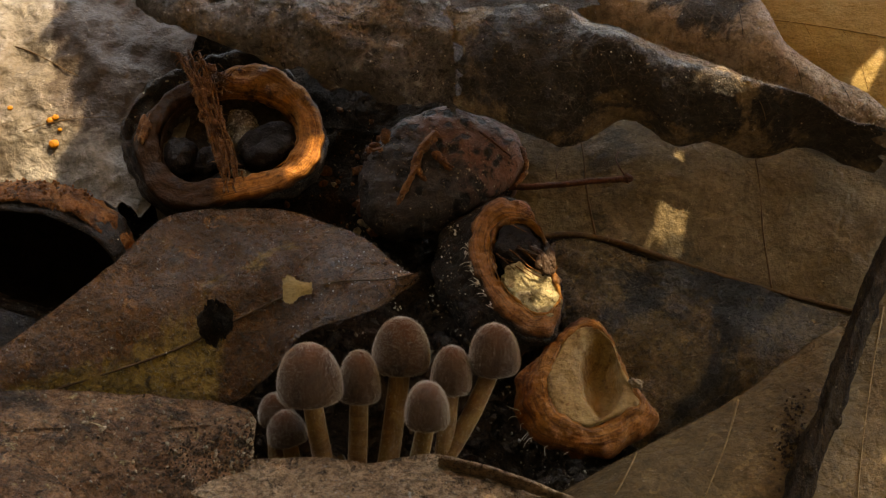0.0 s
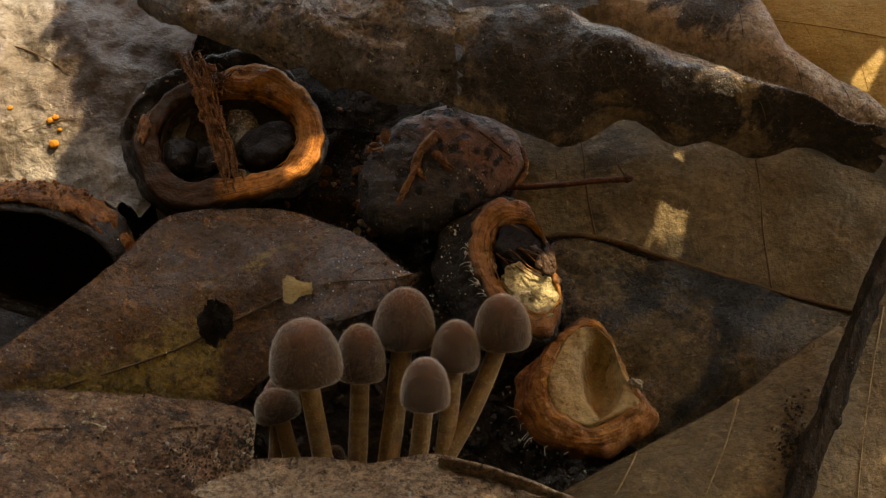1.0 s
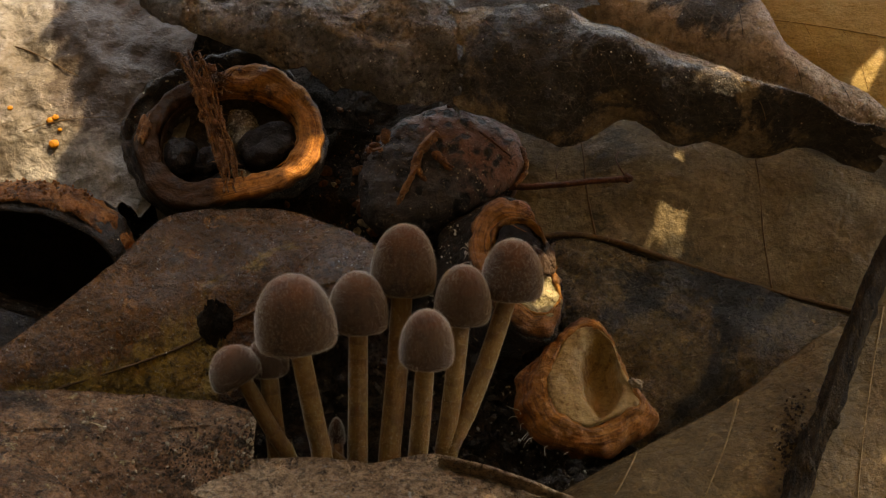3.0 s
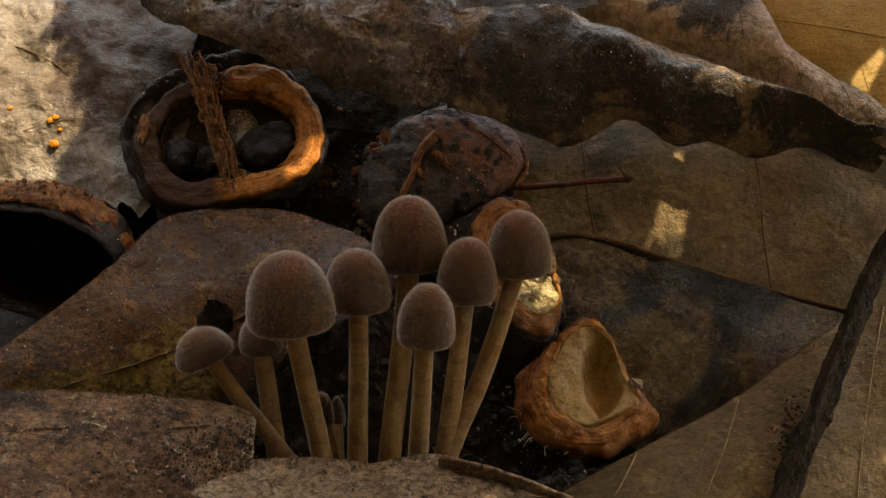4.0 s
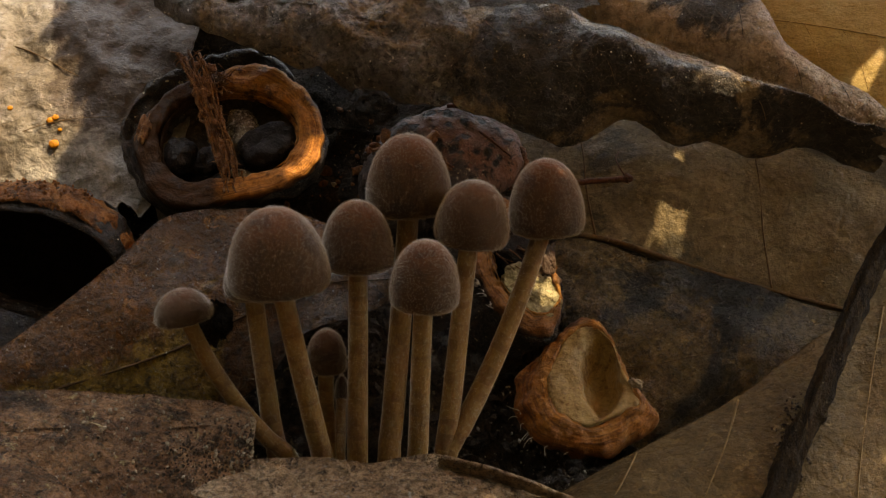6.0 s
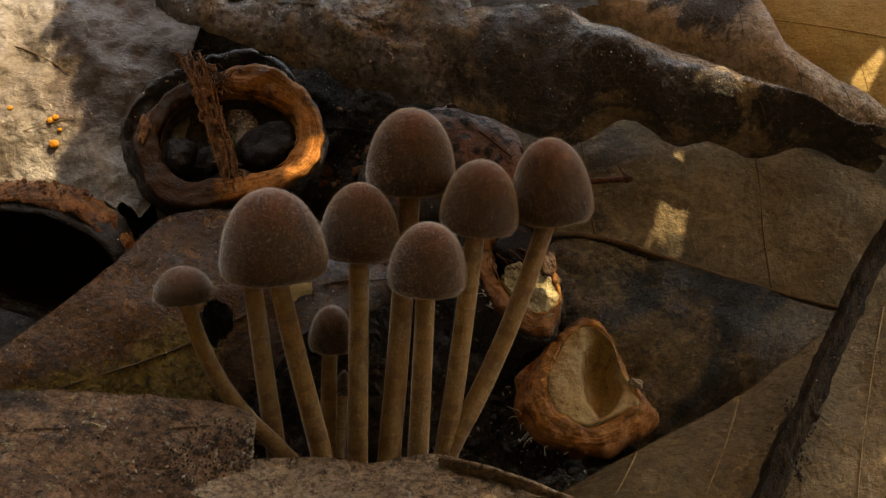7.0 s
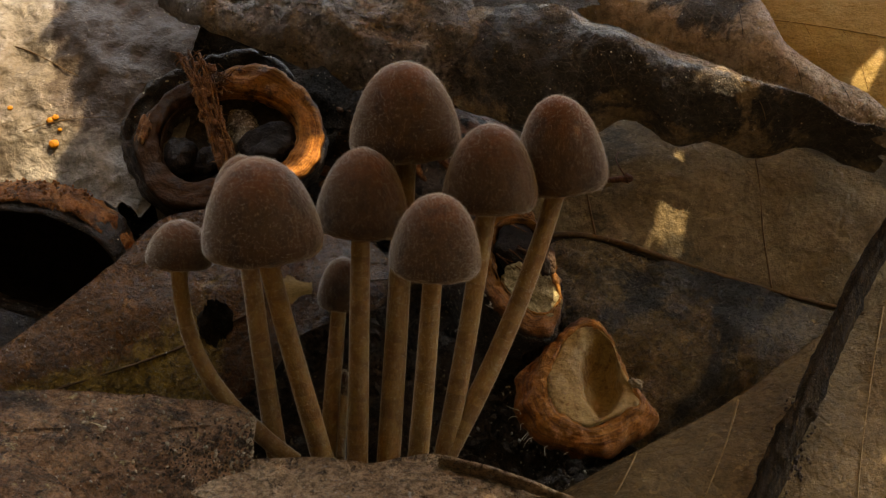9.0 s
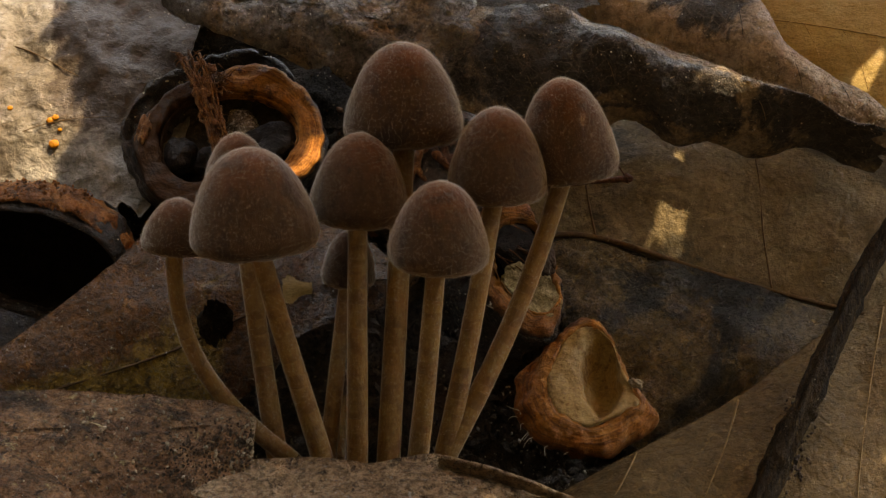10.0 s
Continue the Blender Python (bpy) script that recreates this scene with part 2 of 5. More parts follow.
# corner paints the overhang's shade into the right part of this leaf.
M_PALE = leaf_material("pale_leaf", (0.26, 0.247, 0.222), (0.14, 0.117, 0.094), (0.055, 0.038, 0.028), 2, 0.50, 0.4, 0.00028, 0.3, 36, spotty=0.2, wet=0.5, corner=(0.36, 0.58, 1.0, 0.3, 0.36))
M_TAN = leaf_material("tan_leaf", (0.20, 0.152, 0.085), (0.13, 0.096, 0.05), (0.055, 0.045, 0.027), 3, 0.58, 0.5, 0.00022, 0.35, spotty=0.3, wet=0.2)
M_ROT = leaf_material("rotting_leaf", (0.28, 0.19, 0.085), (0.12, 0.09, 0.045), (0.014, 0.0155, 0.013), 4.4, 0.54, 0.4, 0.0013, 0.5, 36, wet=0.8)
M_FRONT = leaf_material("dusty_leaf", (0.48, 0.265, 0.145), (0.25, 0.13, 0.07), (0.06, 0.034, 0.021), 5, 0.555, 0.5, 0.0018, 1.0, 60, spotty=0.8, wet=0.2)
M_GLOSSY = leaf_material("glossy_brown_leaf", (0.32, 0.145, 0.050), (0.145, 0.066, 0.024), (0.48, 0.315, 0.088), 6, 0.55, 0.27, 0.0013, 0.9, 34, wet=0.5, corner=(0.70, 0.10, 0.25, 0.95, 0.38), shine=(0.60, 0.72), spec=0.28, film_rough=0.09)
M_DARK = leaf_material("dark_curled_leaf", (0.52, 0.39, 0.25), (0.29, 0.218, 0.142), (0.058, 0.051, 0.046), 7.6, 0.475, 0.4, 0.0010, 0.8, 50, spotty=0.5, band=(0.25, 0.85), wet=0.7)
M_SLATE = leaf_material("slate_dark_leaf", (0.33, 0.30, 0.278), (0.16, 0.146, 0.135), (0.42, 0.31, 0.205), 8, 0.58, 0.36, 0.0014, 0.8, 40, wet=0.85, spec=0.3)
M_BUFF = leaf_material("buff_leaf", (0.60, 0.455, 0.315), (0.38, 0.285, 0.20), (0.05, 0.043, 0.037), 9, 0.57, 0.5, 0.0010, 0.9, 46, spotty=0.4, wet=0.3, corner=(0.55, 0.2, 1.0, 0.2, 0.22))
M_OLIVE = leaf_material("olive_brown_leaf", (0.19, 0.125, 0.055), (0.11, 0.075, 0.034), (0.05, 0.035, 0.018), 31, 0.60, 0.5, 0.0003, 0.3, 40, spotty=0.35)
M_YELLOW = grain_material("straw_leaf", (0.42, 0.31, 0.14), (0.34, 0.235, 0.095), (0.32, 0.21, 0.08), 10, 60, 0.4, 0.0003, (0.5, 1, 1), 0.1)
M_VEIN = grain_material("leaf_vein", (0.11, 0.065, 0.03), (0.07, 0.04, 0.02), (0.16, 0.10, 0.05), 11, 300, 0.6, 0.0001)
M_PALEVEIN = grain_material("pale_leaf_vein", (0.26, 0.18, 0.09), (0.2, 0.13, 0.06), (0.3, 0.22, 0.11), 12, 300, 0.6, 0.0001)
M_HUSK = grain_material("black_husk", (0.020, 0.018, 0.016), (0.040, 0.028, 0.022), (0.075, 0.042, 0.026), 13, 200, 0.45, 0.0010, grit=1.0, lo=0.45, hi=0.7, wet=0.25, spec=0.2)
M_NUTWOOD = grain_material("orange_nut_wood", (0.42, 0.18, 0.045), (0.15, 0.056, 0.016), (0.07, 0.028, 0.012), 15, 70, 0.4, 0.0006, grit=0.15, wet=0.3)
# Near-black base colour puts the deep shade of the nut cavities into the surface.
M_HOLLOW_SHADE = grain_material("shade_black_hollow", (0.008, 0.006, 0.005), (0.014, 0.010, 0.008), (0.005, 0.004, 0.004), 32, 200, 0.85, 0.0004, grit=0.05)
M_KERNEL = grain_material("wet_pale_kernel", (0.34, 0.28, 0.19), (0.13, 0.095, 0.06), (0.6, 0.55, 0.45), 33, 340, 0.2, 0.0012, grit=0.7, wet=0.9, spec=0.4)
M_LINING = grain_material("wet_dark_lining", (0.05, 0.033, 0.02), (0.02, 0.013, 0.01), (0.10, 0.065, 0.035), 17, 160, 0.3, 0.0004, grit=0.3, spec=0.15)
M_FLESH = grain_material("yellow_nut_flesh", (0.62, 0.54, 0.33), (0.50, 0.41, 0.22), (0.16, 0.11, 0.05), 18, 260, 0.5, 0.0008, grit=0.1, lo=0.5, hi=0.7)
M_CUP = grain_material("tan_nut_cup", (0.45, 0.305, 0.14), (0.34, 0.215, 0.092), (0.22, 0.125, 0.05), 19, 160, 0.4, 0.0003, grit=0.1, lo=0.35, hi=0.7, wet=0.1, spec=0.2)
M_SEED = grain_material("black_seed", (0.010, 0.008, 0.009), (0.020, 0.015, 0.014), (0.006, 0.005, 0.006), 20, 150, 0.45, 0.0006, grit=0.05, wet=0.12, spec=0.12)
M_FIBRE = grain_material("brown_fibre", (0.22, 0.09, 0.035), (0.10, 0.042, 0.02), (0.32, 0.16, 0.065), 21, 350, 0.6, 0.0003, (1, 1, 0.2))
M_TWIG = grain_material("black_bark", (0.05, 0.034, 0.020), (0.016, 0.012, 0.009), (0.11, 0.075, 0.040), 22, 500, 0.8, 0.0014, (1, 0.12, 1), 0.3)
M_REDTWIG = grain_material("red_brown_twig", (0.10, 0.035, 0.018), (0.05, 0.018, 0.01), (0.14, 0.06, 0.03), 23, 300, 0.55, 0.0002, (1, 1, 0.3))
M_CRUST = grain_material("orange_crust", (0.36, 0.14, 0.042), (0.16, 0.06, 0.024), (0.025, 0.016, 0.011), 24, 170, 0.6, 0.0012, grit=0.6)
M_ORANGE = grain_material("orange_fungus", (0.50, 0.20, 0.025), (0.38, 0.14, 0.02), (0.3, 0.1, 0.02), 25, 300, 0.5, 0.0001, grit=0.0)
M_CRUMB = grain_material("pale_crumb", (0.42, 0.36, 0.27), (0.26, 0.19, 0.12), (0.5, 0.45, 0.36), 26, 300, 0.6, 0.0003, grit=0.0)
M_MOULD = grain_material("white_mould", (0.75, 0.72, 0.66), (0.6, 0.56, 0.5), (0.5, 0.46, 0.4), 36, 400, 0.8, 0.0002, grit=0.0)
M_RINGWOOD = ring_material()
M_PITTED = rind_material()
M_SPLITWOOD = cup_wood("red_brown_nut_wood", (0.58, 0.27, 0.08), (0.40, 0.165, 0.055), (0.075, 0.03, 0.014), 41)
M_HALFWOOD = cup_wood("burnt_orange_nut_wood", (0.46, 0.19, 0.046), (0.36, 0.115, 0.027), (0.095, 0.032, 0.012), 43)
M_CAP, M_STEM = cap_material(), stem_material()
M_DOWN = thin_material("pale_down", (0.78, 0.72, 0.64), (0.78, 0.72, 0.64), (0.82, 0.76, 0.66), 0.5)
M_CANOPY = thin_material("thin_yellow_leaf", (0.30, 0.20, 0.06), (0.22, 0.17, 0.05), (0.62, 0.42, 0.16), 0.6)

# ---- mesh helpers ----
BANK = pose(0, 0.012, 0, 48, 0, 0)   # the litter bank: x across, y up the slope, z off it


def mesh(name, verts, faces, material, uvs=None, smooth=True):
    me = bpy.data.meshes.new(name)
    me.from_pydata([tuple(v) for v in verts], [], faces)
    if uvs is not None:
        layer = me.uv_layers.new(name="UVMap")
        for loop in me.loops:
            layer.data[loop.index].uv = uvs[loop.vertex_index]
    me.polygons.foreach_set("use_smooth", [smooth] * len(me.polygons))
    me.materials.append(material)
    me.update()
    return me


def part(name, me, parent=None, label="", place=None):
    ob = new(name, me)
    if parent:
        ob.parent = parent
    if place is not None:
        ob.matrix_basis = place
    if label:
        ob["label"] = label
    return ob


def rough(p, size, seed, octaves=3):
    """Fractal noise, about -1 to 1, for points in metres."""
    q = Vector(p) / size + Vector((seed * 7.3, seed * 3.1, seed * 5.7))
    return noise.fractal(q, 1.0, 2.0, octaves)


def curve(points, t):
    """Catmull-Rom through the points, t from 0 to 1."""
    n = len(points) - 1
    i = min(int(t * n), n - 1)
    f = t * n - i
    p = [Vector(points[max(0, min(n, i + k))]) for k in (-1, 0, 1, 2)]
    return 0.5 * (2 * p[1] + (p[2] - p[0]) * f + (2 * p[0] - 5 * p[1] + 4 * p[2] - p[3]) * f * f + (3 * p[1] - p[0] - 3 * p[2] + p[3]) * f ** 3)


def grid_faces(nu, nv, start=0, wrap=False):
    out = []
    for i in range(nu - 1):
        for j in range(nv if wrap else nv - 1):
            a, b = start + i * nv + j, start + i * nv + (j + 1) % nv
            out.append((a, b, b + nv, a + nv))
    return out


def tube_mesh(name, points, radii, material, sides=8, steps=24, wobble=0.0, seed=0, ridges=0.0):
    """A round twig, vein or fibre through the points; closed ends."""
    verts, faces = [], []
    for i in range(steps + 1):
        t = i / steps
        p, q = curve(points, t), curve(points, min(1, t + 0.02)) - curve(points, max(0, t - 0.02))
        turn = q.to_track_quat("Z", "Y")
        r = radii[0] + (radii[1] - radii[0]) * t
        for k in range(sides):
            a = 2 * math.pi * k / sides
            rr = r * (1 + wobble * rough(p + turn @ Vector((math.cos(a) * r, math.sin(a) * r, 0)), r * 1.6, seed))
            rr *= 1 + ridges * math.sin(7 * a + 5 * t + 1.5 * math.sin(9 * t)) * (0.6 + 0.4 * math.sin(23 * t + 3 * a))
            verts.append(p + turn @ Vector((math.cos(a) * rr, math.sin(a) * rr, 0)))
    faces = grid_faces(steps + 1, sides, 0, True)
    faces.append(tuple(range(sides))[::-1])
    faces.append(tuple(range(steps * sides, (steps + 1) * sides)))
    return mesh(name, verts, faces, material)


# ---- ground ----


def ground_height(x, y):
    """Flat floor in front, a bank of 48 degrees behind, level again above it."""
    rise = min(max(y - 0.016, 0.0), 0.066) * math.tan(radians(48))
    far = max(abs(x) / 0.8, (y - 0.1) / 0.9, 0)
    z = rise * math.exp(-(far ** 4)) - 0.0075
    near = math.exp(-((x / 0.2) ** 2 + (y / 0.25) ** 2))
    z += near * 0.0025 * rough((x, y, 0), 0.012, 3, 4)
    z -= 0.003 * math.exp(-((x - 0.005) / 0.03) ** 2 - ((y - 0.01) / 0.012) ** 2)
    if abs(x) > 0.15 or abs(y) > 0.3:
        z += 0.03 * min(1, abs(x) + abs(y)) * rough((x, y, 0), 0.8, 5, 2)
    return z


def build_ground():
    n = 190
    w = [2 * i / (n - 1) - 1 for i in range(n)]
    xs = [0.16 * t + 60 * t ** 9 for t in w]
    ys = [0.04 + 0.17 * t + 60 * t ** 9 for t in w]
    verts = [(x, y, ground_height(x, y)) for x in xs for y in ys]
    faces = [(a, d, c, b) for a, b, c, d in grid_faces(n, n)]
    ob = new("ground", mesh("ground", verts, faces, M_SOIL))
    tagged(ob, "black crumbly forest soil under the leaf litter", "ground", kind="structure")


build_ground()


# ---- leaves ----


class Leaf:
    """A dead leaf lofted between two edges, with bulge, crumple, ragged rim and thickness. u runs along it, v across it."""

    def __init__(self, upper, lower, bulge=0.0, crumple=0.0006, grain=0.012, ragged=0.02, curl=(0, 0), seed=1, frill=(0, 1), tear=0.05, swell=0.0):
        self.frill, self.tear, self.swell = frill, tear, swell
        self.upper, self.lower, self.bulge, self.crumple = upper, lower, bulge, crumple
        self.grain, self.ragged, self.curl, self.seed = grain, ragged, curl, seed

    def at(self, u, v, lift=0.0):
        a, b = curve(self.upper, u), curve(self.lower, u)
        p = a.lerp(b, v)
        p.z += self.bulge * (min(1, u / self.swell) if self.swell else 1) * math.sin(math.pi * min(1, max(0, v))) + self.curl[0] * max(0, 1 - v / 0.12) ** 2 + self.curl[1] * max(0, 1 - (1 - v) / 0.12) ** 2
        p.z += self.frill[0] * max(0, v) ** 4 * math.sin(6.283 * self.frill[1] * u + 1.3 * math.sin(11 * u))
        p.z += self.crumple * rough((p.x, p.y, 0), self.grain, self.seed, 5) + lift
        return p

    def build(self, name, material, label, nu=110, nv=56, torn=True, thick=0.0004, mid=None, veins=0, vein_material=None, vein_size=0.00035, place=None):
        top, uvs = [], []
        for i in range(nu):
            u = i / (nu - 1)
            e0 = self.ragged * rough((u * 0.1, 0, 0), 0.006, self.seed + 11, 4)
            e1 = self.ragged * rough((u * 0.1, 1, 0), 0.006, self.seed + 17, 4)
            for j in range(nv):
                v = e0 + (1 + e1 - e0) * j / (nv - 1)
                left, right_end = max(0, 1 - u / 0.12) * torn, max(0, 1 - (1 - u) / 0.12) * torn
                uu = u + left * self.tear * (1 + rough((0, v * 0.1, 2), 0.025, self.seed + 5, 4)) - right_end * self.tear * (1 + rough((0, v * 0.1, 4), 0.025, self.seed + 6, 4))
                top.append(self.at(min(1, max(0, uu)), v))
                uvs.append((u, v))
        low = [p - Vector((0, 0, thick)) for p in top]
        k = nu * nv
        faces = [f[::-1] for f in grid_faces(nu, nv)] + grid_faces(nu, nv, k)
        rim = [i * nv for i in range(nu)] + [(nu - 1) * nv + j for j in range(1, nv)] + [i * nv + nv - 1 for i in range(nu - 2, -1, -1)] + list(range(nv - 2, 0, -1))
        for a, b in zip(rim, rim[1:] + rim[:1]):
            faces.append((a, b, b + k, a + k))
        centre = sum(top, Vector()) / k
        me = mesh(name, [p - centre for p in top + low], faces, material, uvs + uvs)
        ob = new(name, me)
        ob.matrix_world = (place or BANK) @ Matrix.Translation(centre)
        tagged(ob, label, "leaf")
        self.centre, self.ob = centre, ob
        if mid is not None:
            self.vein("midrib", [(u / 8, mid[0] + (mid[1] - mid[0]) * u / 8) for u in range(9)], vein_size * 1.8, vein_material)
        for s in range(veins):
            for side in (-1, 1):
                u0 = 0.06 + 0.86 * (s + 0.5 * (side > 0) * 0.6) / veins
                m0 = mid[0] + (mid[1] - mid[0]) * u0
                ends = 0.03 if side < 0 else 0.97
                self.vein("vein", [(min(0.99, u0 + 0.10 * k * k), m0 + (ends - m0) * k) for k in (0.0, 0.25, 0.5, 0.75, 1.0)], vein_size, vein_material)
        return ob

    def vein(self, name, uv, size, material):
        pts = [self.at(u, v, size * 0.2) - self.centre for u, v in uv]
        part(name, tube_mesh(name, pts, (size, size * 0.45), material, 6, 30), self.ob)


pale = Leaf([(-0.0859, 0.0851, 0.0040), (-0.0737, 0.0851, 0.0040), (-0.0615, 0.0851, 0.0040), (-0.0400, 0.0865, 0.0020)],
            [(-0.0818, 0.0418, 0.0040), (-0.0701, 0.0418, 0.0040), (-0.0603, 0.0396, 0.0040), (-0.0450, 0.0379, 0.0030)], 0.003, 0.0026, 0.012, 0.06, seed=2, tear=0.05)
pale.build("dead_leaf", M_PALE, "pale grey papery dead leaf lying flat in the sun")
pale.vein("vein", [(0.05, 0.30), (0.3, 0.36), (0.6, 0.47), (0.9, 0.62)], 0.00014, M_VEIN)
pale.vein("vein", [(0.05, 0.85), (0.3, 0.75), (0.6, 0.66), (0.85, 0.62)], 0.0001, M_VEIN)
# Sheet below the nuts that carries the painted shade of the gaps.
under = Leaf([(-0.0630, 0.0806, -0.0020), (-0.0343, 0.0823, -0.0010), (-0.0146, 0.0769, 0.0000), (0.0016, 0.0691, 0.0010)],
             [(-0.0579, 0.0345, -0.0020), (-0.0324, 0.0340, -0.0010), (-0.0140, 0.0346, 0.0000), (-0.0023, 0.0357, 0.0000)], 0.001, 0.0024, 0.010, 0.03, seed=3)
under.build("dead_leaf", M_UNDER, "leaf under the nuts, painted black as deep shade", mid=(0.5, 0.5), veins=3, vein_material=M_UNDER)
tan = Leaf([(0.0036, 0.0604, 0.0020), (0.0214, 0.0609, 0.0030), (0.0410, 0.0586, 0.0050), (0.0604, 0.0557, 0.0060), (0.0837, 0.0535, 0.0060)],
           [(0.0054, 0.0297, 0.0010), (0.0209, 0.0346, 0.0020), (0.0398, 0.0287, 0.0030), (0.0585, 0.0224, 0.0030), (0.0807, 0.0161, 0.0030)], 0.002, 0.0008, 0.025, 0.01, seed=4)
tan.build("dead_leaf", M_TAN, "large tan leathery leaf half on the bank", mid=(0.985, 0.985), vein_material=M_VEIN, vein_size=0.0004)
for u0 in (0.29, 0.68):
    tan.vein("vein", [(u0 + 0.03, 0.97), (u0 + 0.01, 0.7), (u0, 0.4), (u0 - 0.02, 0.1)], 0.0002, M_VEIN)
rot = Leaf([(0.0141, 0.0313, 0.0010), (0.0228, 0.0335, 0.0020), (0.0398, 0.0282, 0.0030), (0.0584, 0.0218, 0.0030), (0.0806, 0.0156, 0.0030)],
           [(0.0214, 0.0127, -0.0010), (0.0276, 0.0005, -0.0010), (0.0384, -0.0044, 0.0010), (0.0570, 0.0008, 0.0030), (0.0794, 0.0028, 0.0030)], 0.003, 0.0026, 0.02, 0.02, seed=5)
rot.build("dead_leaf", M_ROT, "rotting leaf gone black and olive on the bank")
rot.vein("vein", [(0.2, 0.75), (0.4, 0.62), (0.6, 0.5), (0.85, 0.3)], 0.0001, M_VEIN)
right = Leaf([(0.0157, -0.0166, 0.0100), (0.0292, -0.0089, 0.0110), (0.0459, 0.0004, 0.0110), (0.0605, 0.0118, 0.0100), (0.0684, 0.0164, 0.0090), (0.0823, 0.0257, 0.0090)],
             [(0.0135, -0.0291, 0.0140), (0.0272, -0.0298, 0.0160), (0.0443, -0.0302, 0.0170), (0.0574, -0.0284, 0.0170), (0.0673, -0.0253, 0.0160), (0.0802, -0.0194, 0.0150)], 0.003, 0.0008, 0.02, 0.008, seed=6)
right.build("dead_leaf", M_OLIVE, "broad buff-brown leaf beside the twig", mid=None)
for u0, u1 in ((0.22, 0.14), (0.42, 0.33), (0.86, 0.74)):
    right.vein("vein", [(u0, 0.03), (u0 * 0.6 + u1 * 0.4, 0.3), (u1, 0.7), (u1 - 0.02, 0.97)], 0.00018, M_PALEVEIN)
glossy = Leaf([(-0.0767, 0.0052, 0.0125), (-0.0663, 0.0127, 0.0135), (-0.0550, 0.0227, 0.0140), (-0.0456, 0.0334, 0.0115), (-0.0289, 0.0361, 0.0100), (-0.0164, 0.0316, 0.0110), (-0.0087, 0.0253, 0.0130), (-0.0042, 0.0205, 0.0150)],
              [(-0.0771, -0.0034, 0.0060), (-0.0625, -0.0009, 0.0070), (-0.0480, 0.0001, 0.0070), (-0.0352, 0.0014, 0.0075), (-0.0279, 0.0060, 0.0095), (-0.0223, 0.0115, 0.0128), (-0.0113, 0.0147, 0.0146), (-0.0040, 0.0203, 0.0150)], 0.0025, 0.0012, 0.012, 0.006, seed=7)
glossy.build("dead_leaf", M_GLOSSY, "glossy wet brown leaf with pointed tip lying below the nuts", mid=(0.80, 0.5), vein_material=M_VEIN, vein_size=0.00014, nu=140, torn=False)
for u0 in (0.25, 0.42, 0.6, 0.75):
    glossy.vein("vein", [(u0, 0.8 - 0.3 * u0), (u0 + 0.05, 0.5 - 0.2 * u0), (u0 + 0.12, 0.1)], 0.00012, M_VEIN)
flap = Leaf([(-0.0402, 0.0140, 0.0140), (-0.0383, 0.0153, 0.0155), (-0.0360, 0.0158, 0.0160), (-0.0337, 0.0146, 0.0145)],
            [(-0.0398, 0.0119, 0.0120), (-0.0377, 0.0101, 0.0125), (-0.0356, 0.0107, 0.0125), (-0.0339, 0.0127, 0.0125)], 0.0010, 0.0020, 0.0035, 0.10, seed=31)
flap.build("leaf_scrap", M_SCRAP, "small black curled scrap on the glossy leaf", nu=40, nv=24)
scrap = Leaf([(-0.0264, 0.0205, 0.0142), (-0.0251, 0.0212, 0.0146), (-0.0234, 0.0201, 0.0146), (-0.0210, 0.0198, 0.0146)],
             [(-0.0261, 0.0169, 0.0138), (-0.0246, 0.0162, 0.0140), (-0.0230, 0.0176, 0.0142), (-0.0211, 0.0179, 0.0144)], 0.0002, 0.0002, 0.004, 0.08, seed=32)
scrap.build("leaf_scrap", M_YELLOW, "small straw-coloured scrap stuck on the glossy leaf", nu=36, nv=20, thick=0.0002)
straw = Leaf([(0.0527, 0.0888, 0.0040), (0.0648, 0.0881, 0.0050), (0.0890, 0.0874, 0.0060)],
             [(0.0517, 0.0691, 0.0030), (0.0660, 0.0632, 0.0050), (0.0856, 0.0535, 0.0060)], 0.002, 0.0006, 0.02, 0.01, seed=8)
straw.build("dead_leaf", M_YELLOW, "straw-yellow leaf lit at the top of the bank")
straw.vein("midrib", [(0.02, 0.62), (0.35, 0.58), (0.7, 0.55), (0.98, 0.54)], 0.00016, M_CUP)
for u0 in (0.45, 0.62, 0.8):
    straw.vein("vein", [(u0, 0.56), (u0 + 0.05, 0.75), (u0 + 0.08, 0.95)], 0.00008, M_CUP)
buff = Leaf([(0.0235, 0.0798, 0.0120), (0.0373, 0.0791, 0.0130), (0.0535, 0.0776, 0.0135), (0.0593, 0.0672, 0.0125), (0.0668, 0.0613, 0.0115), (0.0731, 0.0582, 0.0105), (0.0791, 0.0523, 0.0090)],
            [(0.0215, 0.0735, 0.0090), (0.0359, 0.0647, 0.0100), (0.0502, 0.0579, 0.0100), (0.0596, 0.0528, 0.0100), (0.0673, 0.0495, 0.0090), (0.0731, 0.0484, 0.0080), (0.0789, 0.0462, 0.0070)], 0.003, 0.0014, 0.012, 0.02, seed=9)
buff.build("dead_leaf", M_BUFF, "buff and grey withered leaf at the top of the bank")
for u0 in (0.3, 0.5, 0.7):
    buff.vein("vein", [(u0, 0.05), (u0 + 0.03, 0.5), (u0 + 0.05, 0.95)], 0.00010, M_BUFF)
